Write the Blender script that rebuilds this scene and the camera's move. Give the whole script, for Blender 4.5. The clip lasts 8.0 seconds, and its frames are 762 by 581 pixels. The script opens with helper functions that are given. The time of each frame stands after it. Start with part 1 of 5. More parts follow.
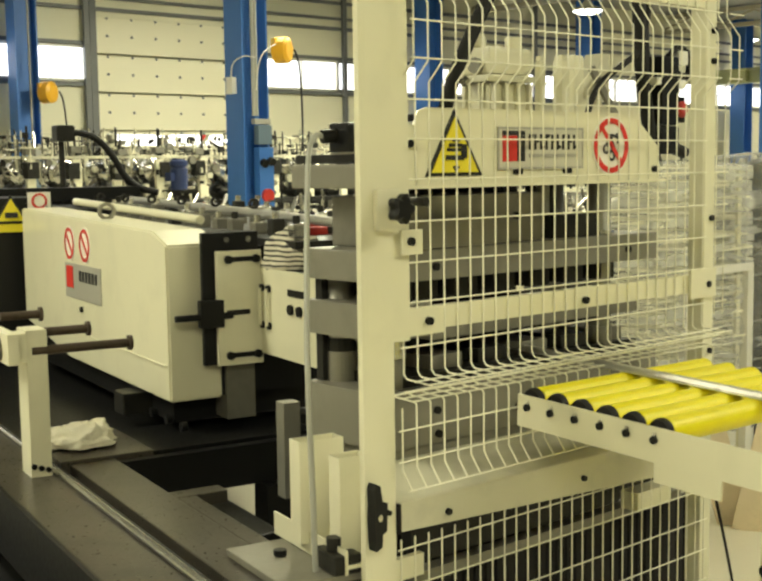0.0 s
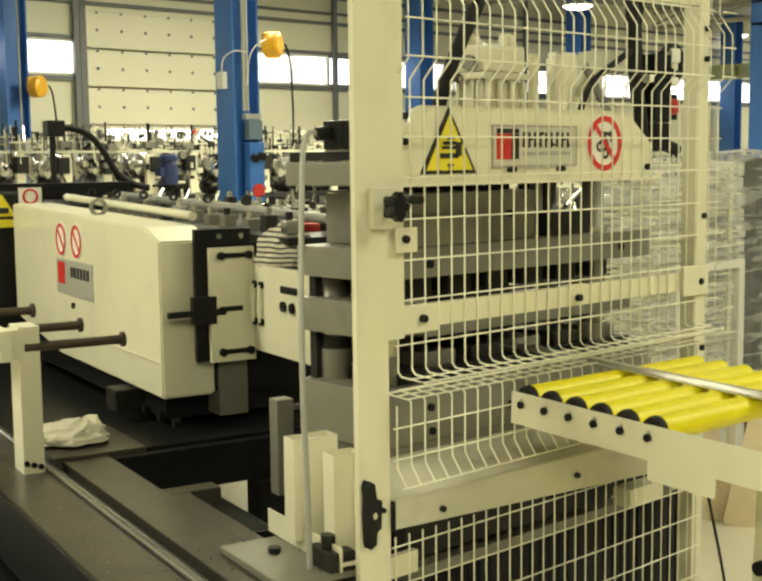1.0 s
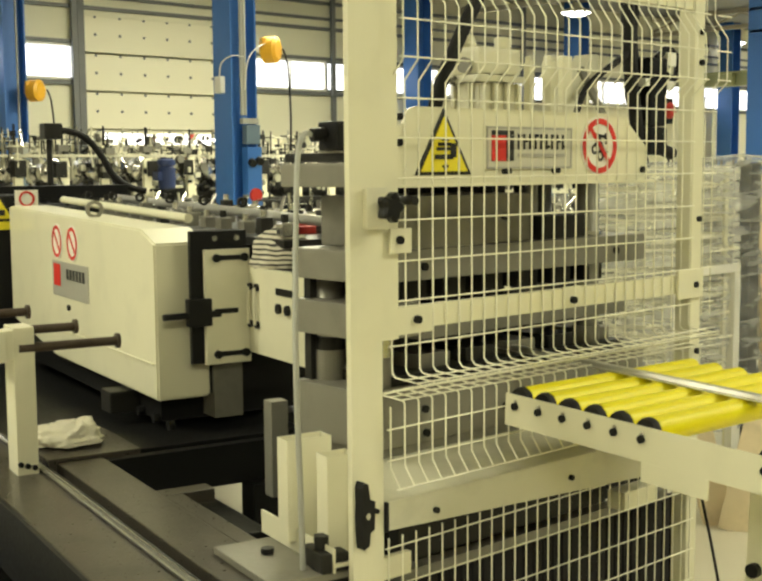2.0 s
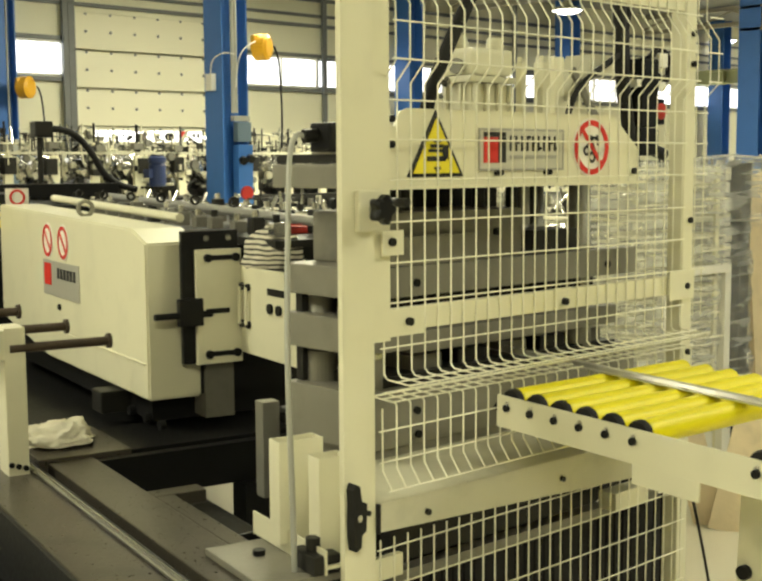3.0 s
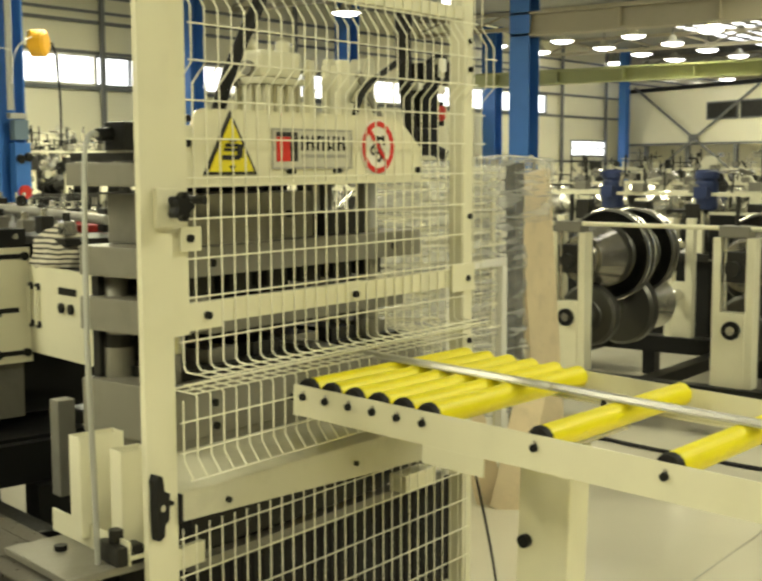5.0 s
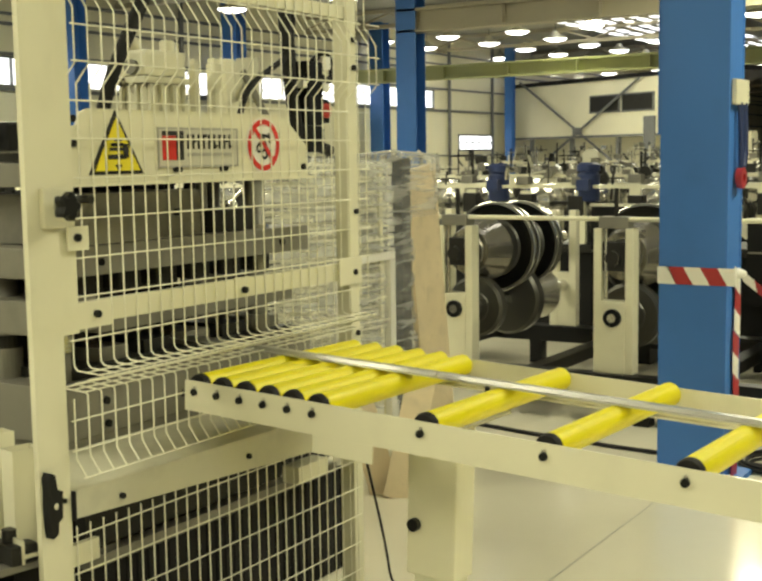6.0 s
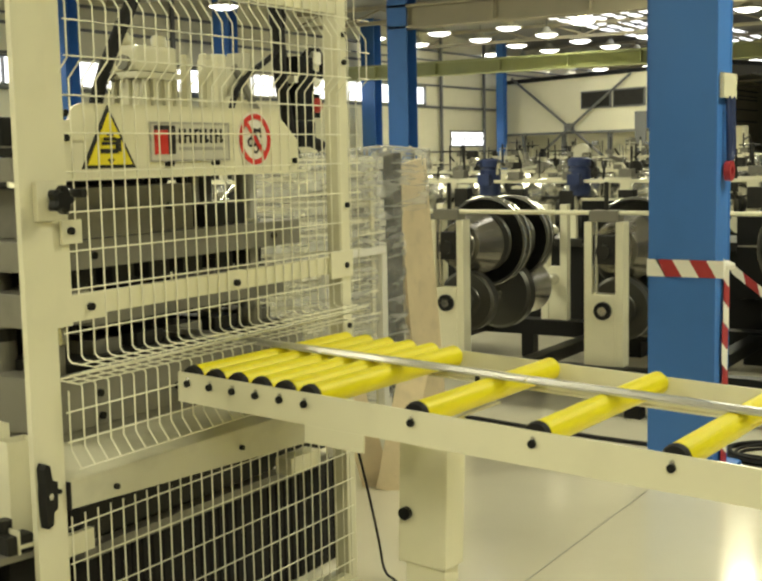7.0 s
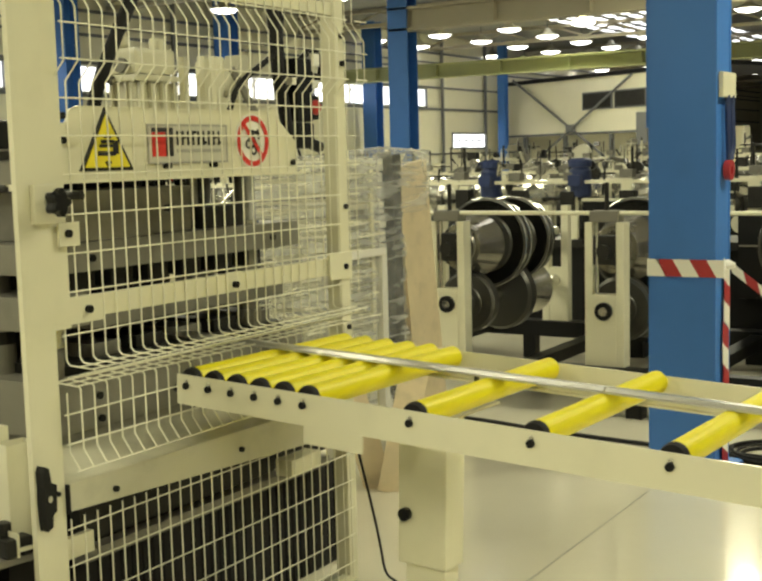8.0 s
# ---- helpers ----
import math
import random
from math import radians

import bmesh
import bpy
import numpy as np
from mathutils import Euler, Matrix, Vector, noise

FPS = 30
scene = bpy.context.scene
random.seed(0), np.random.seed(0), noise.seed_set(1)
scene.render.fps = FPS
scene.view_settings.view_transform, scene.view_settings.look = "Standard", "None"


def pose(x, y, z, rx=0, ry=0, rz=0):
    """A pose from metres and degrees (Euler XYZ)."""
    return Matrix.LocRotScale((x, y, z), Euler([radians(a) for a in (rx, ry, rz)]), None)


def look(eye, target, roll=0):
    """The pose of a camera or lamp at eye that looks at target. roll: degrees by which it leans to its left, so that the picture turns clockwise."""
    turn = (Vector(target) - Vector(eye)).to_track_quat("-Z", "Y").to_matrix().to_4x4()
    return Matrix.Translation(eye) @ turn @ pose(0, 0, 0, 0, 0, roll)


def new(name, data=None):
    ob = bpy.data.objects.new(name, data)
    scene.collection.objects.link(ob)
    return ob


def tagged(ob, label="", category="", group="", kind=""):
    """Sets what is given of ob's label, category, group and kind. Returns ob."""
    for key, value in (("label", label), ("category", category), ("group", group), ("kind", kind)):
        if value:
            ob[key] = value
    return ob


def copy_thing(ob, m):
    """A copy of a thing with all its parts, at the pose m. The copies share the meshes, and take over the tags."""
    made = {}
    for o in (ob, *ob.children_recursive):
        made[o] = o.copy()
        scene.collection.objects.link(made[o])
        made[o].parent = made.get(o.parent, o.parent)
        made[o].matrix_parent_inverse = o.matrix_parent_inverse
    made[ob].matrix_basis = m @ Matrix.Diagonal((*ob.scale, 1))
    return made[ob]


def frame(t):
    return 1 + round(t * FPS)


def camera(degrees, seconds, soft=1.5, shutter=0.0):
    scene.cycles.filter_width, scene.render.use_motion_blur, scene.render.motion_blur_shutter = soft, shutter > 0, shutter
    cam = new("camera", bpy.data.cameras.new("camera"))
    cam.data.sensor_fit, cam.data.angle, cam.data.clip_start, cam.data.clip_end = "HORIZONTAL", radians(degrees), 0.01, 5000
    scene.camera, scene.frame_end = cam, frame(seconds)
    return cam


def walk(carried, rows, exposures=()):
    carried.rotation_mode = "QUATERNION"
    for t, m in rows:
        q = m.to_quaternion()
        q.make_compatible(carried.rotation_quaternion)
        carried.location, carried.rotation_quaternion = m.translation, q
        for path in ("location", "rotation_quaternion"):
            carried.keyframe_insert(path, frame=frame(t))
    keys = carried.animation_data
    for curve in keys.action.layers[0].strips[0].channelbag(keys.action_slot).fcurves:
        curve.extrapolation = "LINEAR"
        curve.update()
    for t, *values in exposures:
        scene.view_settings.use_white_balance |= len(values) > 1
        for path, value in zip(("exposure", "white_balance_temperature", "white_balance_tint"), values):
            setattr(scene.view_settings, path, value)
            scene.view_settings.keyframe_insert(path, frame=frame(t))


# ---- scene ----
# camera path: eye, heading, pitch, lean
cam = camera(35.32, 8.0, soft=2.6, shutter=0.45)


def cam_pose(x, y, z, heading, pitch, lean):
    a, b = radians(heading), radians(pitch)
    way = Vector((math.cos(a) * math.cos(b), math.sin(a) * math.cos(b), math.sin(b)))
    eye = Vector((x, y, z))
    return look(eye, eye + way, lean)


walk(cam, [
    (0, cam_pose(-2.178, -2.286, 1.618, 48.58, -5.92, -0.80)),
    (0.5, cam_pose(-2.189, -2.271, 1.625, 48.09, -6.15, -0.78)),
    (1, cam_pose(-2.189, -2.278, 1.627, 48.07, -6.19, -0.69)),
    (1.5, cam_pose(-2.183, -2.287, 1.610, 48.06, -5.87, -0.53)),
    (3, cam_pose(-2.184, -2.282, 1.626, 47.52, -6.05, -0.35)),
    (3.5, cam_pose(-2.207, -2.301, 1.632, 46.51, -6.00, -0.17)),
    (4, cam_pose(-2.240, -2.307, 1.632, 43.67, -6.00, -0.03)),
    (4.5, cam_pose(-2.277, -2.340, 1.630, 40.28, -5.98, -0.10)),
    (5, cam_pose(-2.304, -2.345, 1.624, 37.11, -6.12, -0.18)),
    (5.2, cam_pose(-2.315, -2.356, 1.624, 35.75, -6.17, -0.30)),
    (6.3, cam_pose(-2.378, -2.425, 1.627, 31.52, -6.47, -1.02)),
    (6.5, cam_pose(-2.386, -2.433, 1.627, 31.56, -6.57, -1.11)),
    (7, cam_pose(-2.393, -2.434, 1.615, 31.65, -6.51, -1.14)),
    (7.5, cam_pose(-2.373, -2.447, 1.613, 31.96, -6.53, -1.49)),
    (8, cam_pose(-2.385, -2.445, 1.609, 31.79, -6.38, -1.51)),
], exposures=[(0, -0.10), (3.5, -0.11), (5.0, -0.14), (6.5, -0.24), (8, -0.32)])

# ---- light ----
world = bpy.data.worlds.new("world")
scene.world = world
world.use_nodes = True
wt = world.node_tree
sky = wt.nodes.new("ShaderNodeTexSky")
sky.sky_type = "NISHITA"
sky.sun_disc = False
sky.sun_elevation, sky.sun_rotation = radians(40), radians(200)
wt.nodes["Background"].inputs["Strength"].default_value = 0.15
wt.links.new(sky.outputs[0], wt.nodes["Background"].inputs["Color"])

LAMP_COLOR = (1.0, 0.975, 0.70)


def ceiling_area(x, y, z, sx, sy, power):
    data = bpy.data.lights.new("hall_light", "AREA")
    data.shape, data.size, data.size_y, data.energy, data.color = "RECTANGLE", sx, sy, power, LAMP_COLOR
    ob = new("hall_light", data)
    ob.matrix_world = pose(x, y, z)
    return ob


for lx, ly, pw in ((-4.5, -4.5, 390), (-3.5, 3.5, 420), (3.6, -3.2, 290), (4.2, 4.2, 300),
                   (7.5, 8.8, 560), (13.5, 1.5, 330), (22.5, 7.5, 420), (26.0, -2.0, 190)):
    ceiling_area(lx, ly, 4.62, 3.2, 1.2, pw)


# ---- materials ----
def mat(name, color, rough=0.5, metal=0.0, var=0.06, scale=6.0, bump=0.02, fine=60.0, stain=0.0, stain_color=None, coat=0.0, spread=0.0):
    """Principled surface with two scales of variation and a fine relief."""
    m = bpy.data.materials.new(name)
    m.use_nodes = True
    nt = m.node_tree
    p = nt.nodes["Principled BSDF"]
    tc = nt.nodes.new("ShaderNodeTexCoord")
    n1 = nt.nodes.new("ShaderNodeTexNoise")
    n1.inputs["Scale"].default_value, n1.inputs["Detail"].default_value = scale, 5
    n2 = nt.nodes.new("ShaderNodeTexNoise")
    n2.inputs["Scale"].default_value, n2.inputs["Detail"].default_value = fine, 3
    for n in (n1, n2):
        nt.links.new(tc.outputs["Object"], n.inputs["Vector"])
    mix = nt.nodes.new("ShaderNodeMix")
    mix.data_type = "RGBA"
    lo = [max(0.0, c * (1 - var)) for c in color]
    hi = [min(1.0, c * (1 + var)) for c in color]
    mix.inputs[6].default_value, mix.inputs[7].default_value = (*lo, 1), (*hi, 1)
    nt.links.new(n1.outputs[0], mix.inputs[0])
    out = mix.outputs[2]
    if spread:
        oi = nt.nodes.new("ShaderNodeObjectInfo")
        hs = nt.nodes.new("ShaderNodeHueSaturation")
        mr = nt.nodes.new("ShaderNodeMapRange")
        mr.inputs[3].default_value, mr.inputs[4].default_value = 1 - spread, 1 + spread
        nt.links.new(oi.outputs["Random"], mr.inputs[0])
        nt.links.new(mr.outputs[0], hs.inputs["Value"])
        nt.links.new(out, hs.inputs["Color"])
        out = hs.outputs[0]
    if stain:
        ramp = nt.nodes.new("ShaderNodeValToRGB")
        ramp.color_ramp.elements[0].position, ramp.color_ramp.elements[1].position = 0.52, 0.7
        ramp.color_ramp.elements[1].color = (stain, stain, stain, 1)
        n3 = nt.nodes.new("ShaderNodeTexNoise")
        n3.inputs["Scale"].default_value, n3.inputs["Detail"].default_value = scale * 1.7, 8
        nt.links.new(tc.outputs["Object"], n3.inputs["Vector"])
        nt.links.new(n3.outputs[0], ramp.inputs[0])
        m2 = nt.nodes.new("ShaderNodeMix")
        m2.data_type = "RGBA"
        m2.inputs[7].default_value = (*(stain_color or [c * 0.35 for c in color]), 1)
        nt.links.new(ramp.outputs[0], m2.inputs[0])
        nt.links.new(out, m2.inputs[6])
        out = m2.outputs[2]
    nt.links.new(out, p.inputs["Base Color"])
    r = nt.nodes.new("ShaderNodeMapRange")
    r.inputs[3].default_value, r.inputs[4].default_value = max(0.02, rough - 0.08), min(1, rough + 0.08)
    nt.links.new(n2.outputs[0], r.inputs[0])
    nt.links.new(r.outputs[0], p.inputs["Roughness"])
    p.inputs["Metallic"].default_value = metal
    p.inputs["Coat Weight"].default_value = coat
    if bump:
        b = nt.nodes.new("ShaderNodeBump")
        b.inputs["Strength"].default_value, b.inputs["Distance"].default_value = bump, 0.01
        nt.links.new(n2.outputs[0], b.inputs["Height"])
        nt.links.new(b.outputs[0], p.inputs["Normal"])
    return m


def glow(name, color, strength):
    m = bpy.data.materials.new(name)
    m.use_nodes = True
    p = m.node_tree.nodes["Principled BSDF"]
    p.inputs["Base Color"].default_value = (*color, 1)
    p.inputs["Emission Color"].default_value = (*color, 1)
    p.inputs["Emission Strength"].default_value = strength
    return m


CREAM = mat("cream_paint", (0.74, 0.71, 0.53), 0.32, var=0.035, scale=3, stain=0.10, coat=0.25, bump=0.012)
# stained and darker than CREAM; on the chip tray the darkening is shade
DIM_WORN_CREAM = mat("worn_cream_paint", (0.56, 0.54, 0.41), 0.45, var=0.08, scale=4, stain=0.25)
CREAM_WIRE = mat("cream_wire_coating", (0.83, 0.81, 0.66), 0.4, var=0.03)
STEEL = mat("ground_steel", (0.25, 0.237, 0.195), 0.5, 0.3, var=0.12, scale=4, stain=0.25, bump=0.03)
PLATE = mat("machined_plate", (0.20, 0.19, 0.155), 0.55, 0.25, var=0.15, scale=5, stain=0.3)
BRIGHT = mat("bright_steel", (0.62, 0.61, 0.57), 0.22, 0.95, var=0.1, scale=10)
DARK = mat("dark_steel", (0.030, 0.029, 0.026), 0.42, 0.3, var=0.25, scale=8, stain=0.2)
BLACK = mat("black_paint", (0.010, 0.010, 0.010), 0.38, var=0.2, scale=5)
RUBBER = mat("black_rubber", (0.015, 0.014, 0.014), 0.6, var=0.2)
BED = mat("oiled_bed_steel", (0.100, 0.088, 0.070), 0.30, 0.5, var=0.25, scale=3.5, stain=0.4, bump=0.03)
for _m in (BLACK, RUBBER, DARK):
    _m.node_tree.nodes["Principled BSDF"].inputs["Specular IOR Level"].default_value = 0.22
YELLOW = mat("yellow_sleeve", (0.80, 0.70, 0.0), 0.42, var=0.04, scale=8, stain=0.08, stain_color=(0.5, 0.42, 0.02))
SIGN_YELLOW = mat("sign_yellow", (0.80, 0.68, 0.03), 0.45, var=0.02)
SIGN_BLACK = mat("sign_black", (0.02, 0.02, 0.02), 0.5, var=0.05)
TAPE_RED = mat("tape_film_red", (0.36, 0.03, 0.035), 0.4, var=0.08)
SIGN_RED = mat("sign_red", (0.62, 0.03, 0.02), 0.45, var=0.04)
SIGN_WHITE = mat("sign_white", (0.80, 0.78, 0.70), 0.45, var=0.02)
SIGN_PLATE = mat("plate_film", (0.60, 0.58, 0.48), 0.4, 0.1, var=0.04)
SIGN_GREY = mat("sign_grey", (0.42, 0.41, 0.36), 0.4, 0.2, var=0.05)
BLUE = mat("blue_column_paint", (0.045, 0.165, 0.50), 0.48, var=0.08, scale=2.5, stain=0.1)
BLUE_DARK = mat("blue_motor_paint", (0.02, 0.035, 0.11), 0.45, var=0.15)
BLUE_GREY = mat("faded_blue_box", (0.14, 0.20, 0.26), 0.5, var=0.08)
GREY_CABLE = mat("grey_conduit", (0.40, 0.40, 0.36), 0.5, var=0.05)
ORANGE = mat("orange_plastic", (0.80, 0.42, 0.02), 0.4, var=0.06)
RED = mat("red_plastic", (0.50, 0.035, 0.025), 0.4, var=0.06)
CLOTH = mat("rag_cloth", (0.78, 0.74, 0.60), 0.9, var=0.12, scale=14, bump=0.3, fine=90)
STRIPED = bpy.data.materials.new("striped_knit")
STRIPED.use_nodes = True
_sn = STRIPED.node_tree
_sp = _sn.nodes["Principled BSDF"]
_st, _sw, _sr = _sn.nodes.new("ShaderNodeTexCoord"), _sn.nodes.new("ShaderNodeTexWave"), _sn.nodes.new("ShaderNodeValToRGB")
_sw.bands_direction = "Z"
_sw.inputs["Scale"].default_value, _sw.inputs["Distortion"].default_value, _sw.inputs["Detail"].default_value = 16.0, 2.0, 2.0
_sr.color_ramp.elements[0].position, _sr.color_ramp.elements[0].color = 0.30, (0.06, 0.055, 0.05, 1)
_sr.color_ramp.elements[1].position, _sr.color_ramp.elements[1].color = 0.42, (0.62, 0.58, 0.46, 1)
_sp.inputs["Roughness"].default_value = 0.9
_sn.links.new(_st.outputs["Object"], _sw.inputs["Vector"])
_sn.links.new(_sw.outputs[1], _sr.inputs[0])
_sn.links.new(_sr.outputs[0], _sp.inputs["Base Color"])
WOOD = mat("pale_timber", (0.70, 0.58, 0.38), 0.65, var=0.15, scale=7, stain=0.2, bump=0.1)
WALL = mat("wall_panel", (0.76, 0.73, 0.55), 0.6, var=0.04, scale=0.8, stain=0.06)
DOOR_PANEL = mat("sectional_door_panel", (0.80, 0.76, 0.58), 0.45, var=0.03, scale=1.5)
GIRT = mat("dark_girt", (0.15, 0.155, 0.155), 0.5, var=0.1)
ROOF = mat("roof_sheet", (0.30, 0.30, 0.26), 0.6, var=0.1, scale=1)
BEAM = mat("beige_beam_paint", (0.42, 0.38, 0.27), 0.55, var=0.08, scale=1.5, stain=0.1)
GIRDER = mat("crane_girder", (0.44, 0.46, 0.22), 0.5, var=0.08, scale=1.5, stain=0.1)
FLOOR = mat("polished_floor", (0.70, 0.66, 0.52), 0.16, var=0.05, scale=1.2, stain=0.06, bump=0.004, coat=0.3)
GALV = mat("galvanised_strip", (0.62, 0.61, 0.57), 0.34, 0.75, var=0.08, scale=12)
CONE = mat("worn_cone_steel", (0.42, 0.40, 0.35), 0.24, 0.9, var=0.06, scale=4, bump=0.0, fine=5.0)
TURNED = mat("turned_roll_steel", (0.10, 0.098, 0.088), 0.36, 0.7, var=0.1, scale=6, bump=0.0)
RUST = mat("brown_oiled_steel", (0.085, 0.062, 0.045), 0.4, 0.5, var=0.3, scale=20, stain=0.3)
PILLAR = mat("oiled_pillar_steel", (0.30, 0.29, 0.25), 0.48, 0.5, var=0.15, scale=12)
GLASS_GLOW = glow("daylight_pane", (0.96, 0.97, 1.0), 3.0)
LAMP_GLOW = glow("lamp_tube", (1.0, 0.98, 0.92), 8.0)
FILM = bpy.data.materials.new("plastic_film")
FILM.use_nodes = True
_p = FILM.node_tree.nodes["Principled BSDF"]
_p.inputs["Base Color"].default_value = (0.85, 0.85, 0.80, 1)
_p.inputs["Roughness"].default_value = 0.18
_nt = FILM.node_tree
_tc, _n, _mr, _mp, _bp = (_nt.nodes.new(k) for k in ("ShaderNodeTexCoord", "ShaderNodeTexNoise", "ShaderNodeMapRange", "ShaderNodeMapping", "ShaderNodeBump"))
_mp.inputs["Scale"].default_value, _mp.inputs["Rotation"].default_value = (3.0, 3.0, 26.0), (0.12, 0.2, 0.0)
_n.inputs["Scale"].default_value, _n.inputs["Detail"].default_value, _n.inputs["Distortion"].default_value = 1.0, 5.0, 0.9
_mr.inputs[1].default_value, _mr.inputs[2].default_value, _mr.inputs[3].default_value, _mr.inputs[4].default_value = 0.42, 0.74, 0.16, 0.56
_bp.inputs["Strength"].default_value, _bp.inputs["Distance"].default_value = 0.6, 0.02
_nt.links.new(_tc.outputs["Object"], _mp.inputs["Vector"])
_nt.links.new(_mp.outputs[0], _n.inputs["Vector"])
_nt.links.new(_n.outputs[0], _mr.inputs[0])
_nt.links.new(_n.outputs[0], _bp.inputs["Height"])
_nt.links.new(_bp.outputs[0], _p.inputs["Normal"])
_nt.links.new(_mr.outputs[0], _p.inputs["Alpha"])
_p.inputs["Specular IOR Level"].default_value = 0.8


# ---- building blocks ----
def box(bm, x0, x1, y0, y1, z0, z1, bevel=0.0, m=None):
    r = bmesh.ops.create_cube(bm, size=1.0)
    vs = r["verts"]
    c = Vector(((x0 + x1) / 2, (y0 + y1) / 2, (z0 + z1) / 2))
    s = Vector((abs(x1 - x0), abs(y1 - y0), abs(z1 - z0)))
    for v in vs:
        v.co = Vector((v.co.x * s.x, v.co.y * s.y, v.co.z * s.z)) + c
    if bevel:
        es = list({e for v in vs for e in v.link_edges})
        out = bmesh.ops.bevel(bm, geom=es, offset=min(bevel, min(s) * 0.45), segments=2, affect="EDGES", profile=0.7)
        vs = list({v for f in out["faces"] for v in f.verts} | {v for v in vs if v.is_valid})
    if m is not None:
        bmesh.ops.transform(bm, matrix=m, verts=[v for v in vs if v.is_valid])
    return bm


def B(*args, **kw):
    return box(bmesh.new(), *args, **kw)


def rod(bm, a, b, r, seg=12, r2=None):
    a, b = Vector(a), Vector(b)
    d = b - a
    m = Matrix.Translation((a + b) / 2) @ d.to_track_quat("Z", "Y").to_matrix().to_4x4()
    bmesh.ops.create_cone(bm, cap_ends=True, segments=seg, radius1=r, radius2=r if r2 is None else r2, depth=d.length, matrix=m)
    return bm


def R(a, b, r, seg=16, r2=None):
    return rod(bmesh.new(), a, b, r, seg, r2)


def lathe(profile, axis_m, seg=32):
    """A turned body: (radius, height) pairs round the local z axis of axis_m."""
    bm = bmesh.new()
    rings = []
    for r, h in profile:
        rings.append([bm.verts.new(axis_m @ Vector((r * math.cos(2 * math.pi * k / seg), r * math.sin(2 * math.pi * k / seg), h))) for k in range(seg)])
    for a, b in zip(rings, rings[1:]):
        for k in range(seg):
            bm.faces.new((a[k], a[(k + 1) % seg], b[(k + 1) % seg], b[k]))
    bm.faces.new(rings[0][::-1])
    bm.faces.new(rings[-1])
    bmesh.ops.recalc_face_normals(bm, faces=bm.faces)
    return bm


def prism(outline, y0, y1):
    """An outline in x and z, extruded from y0 to y1."""
    bm = bmesh.new()
    a = [bm.verts.new((x, y0, z)) for x, z in outline]
    b = [bm.verts.new((x, y1, z)) for x, z in outline]
    bm.faces.new(a)
    bm.faces.new(b[::-1])
    n = len(a)
    for k in range(n):
        bm.faces.new((a[k], b[k], b[(k + 1) % n], a[(k + 1) % n]))
    bmesh.ops.recalc_face_normals(bm, faces=bm.faces)
    return bm


def pipe(points, r, seg=8, closed=False, smooth=0):
    """A round bar or hose along points."""
    pts = [Vector(p) for p in points]
    for _ in range(smooth):
        q = [pts[0]]
        for a, b in zip(pts, pts[1:]):
            q += [a.lerp(b, 0.25), a.lerp(b, 0.75)]
        pts = q + [pts[-1]]
    bm = bmesh.new()
    rings, up = [], None
    for k, p in enumerate(pts):
        d = (pts[min(k + 1, len(pts) - 1)] - pts[max(k - 1, 0)]).normalized()
        if up is None:
            up = d.orthogonal().normalized()
        up = (up - d * up.dot(d)).normalized()
        side = d.cross(up)
        rings.append([bm.verts.new(p + (up * math.cos(2 * math.pi * j / seg) + side * math.sin(2 * math.pi * j / seg)) * r) for j in range(seg)])
    for a, b in zip(rings, rings[1:]):
        for j in range(seg):
            bm.faces.new((a[j], a[(j + 1) % seg], b[(j + 1) % seg], b[j]))
    bm.faces.new(rings[0][::-1])
    bm.faces.new(rings[-1])
    return bm


def part(name, bm, material, parent=None, label="", m=None, smooth=False):
    me = bpy.data.meshes.new(name)
    bm.normal_update()
    bm.to_mesh(me)
    bm.free()
    me.materials.append(material)
    if smooth:
        me.polygons.foreach_set("use_smooth", [True] * len(me.polygons))
    ob = new(name, me)
    if parent is not None:
        ob.parent = parent
    if m is not None:
        ob.matrix_basis = m
    if label:
        tagged(ob, label)
    return ob


def again(ob, m, parent=None):
    """The same mesh once more, at another place."""
    o = new(ob.name.split(".")[0], ob.data)
    o.parent = parent if parent is not None else ob.parent
    o.matrix_basis = m
    return o


def thing(name, label, category, m=None, group="", kind=""):
    ob = new(name)
    ob.empty_display_size = 0.1
    ob.matrix_basis = m if m is not None else Matrix()
    return tagged(ob, label, category, group, kind)


def structure(name, bm, material, label="", m=None, smooth=False):
    ob = part(name, bm, material, None, "", m, smooth)
    return tagged(ob, label, kind="structure")


def bolt_head(parent, x, y, z, r=0.011, along="y", name="bolt", material=None):
    d = {"y": (0, 0.007, 0), "x": (0.007, 0, 0), "z": (0, 0, 0.007)}[along]
    return part(name, R((x - d[0], y - d[1], z - d[2]), (x + d[0], y + d[1], z + d[2]), r, 10), material or BLACK, parent)


# ---- structure ----
structure("floor", B(-14, 70, -14, 30, -0.2, 0.0), FLOOR, "pale polished concrete hall floor")
jbm = bmesh.new()
for jx in (9.0, 15.0):
    box(jbm, jx - 0.002, jx + 0.002, -13.9, 13.3, 0.0002, 0.0018)
for jy in (-6.6, -0.59, 5.4):
    box(jbm, -13.9, 60, jy - 0.002, jy + 0.002, 0.0022, 0.0036)
structure("floor_joint", jbm, SIGN_GREY, "thin dark joints sawn in the floor")
WY = 13.4
CEIL = 4.8
structure("ceiling", B(-14, 70, -14, 30, CEIL, CEIL + 0.2), ROOF, "grey corrugated roof over the hall")
structure("wall_west", B(-14.2, -14, -14, 30, 0, CEIL), WALL, "plain panelled hall wall")
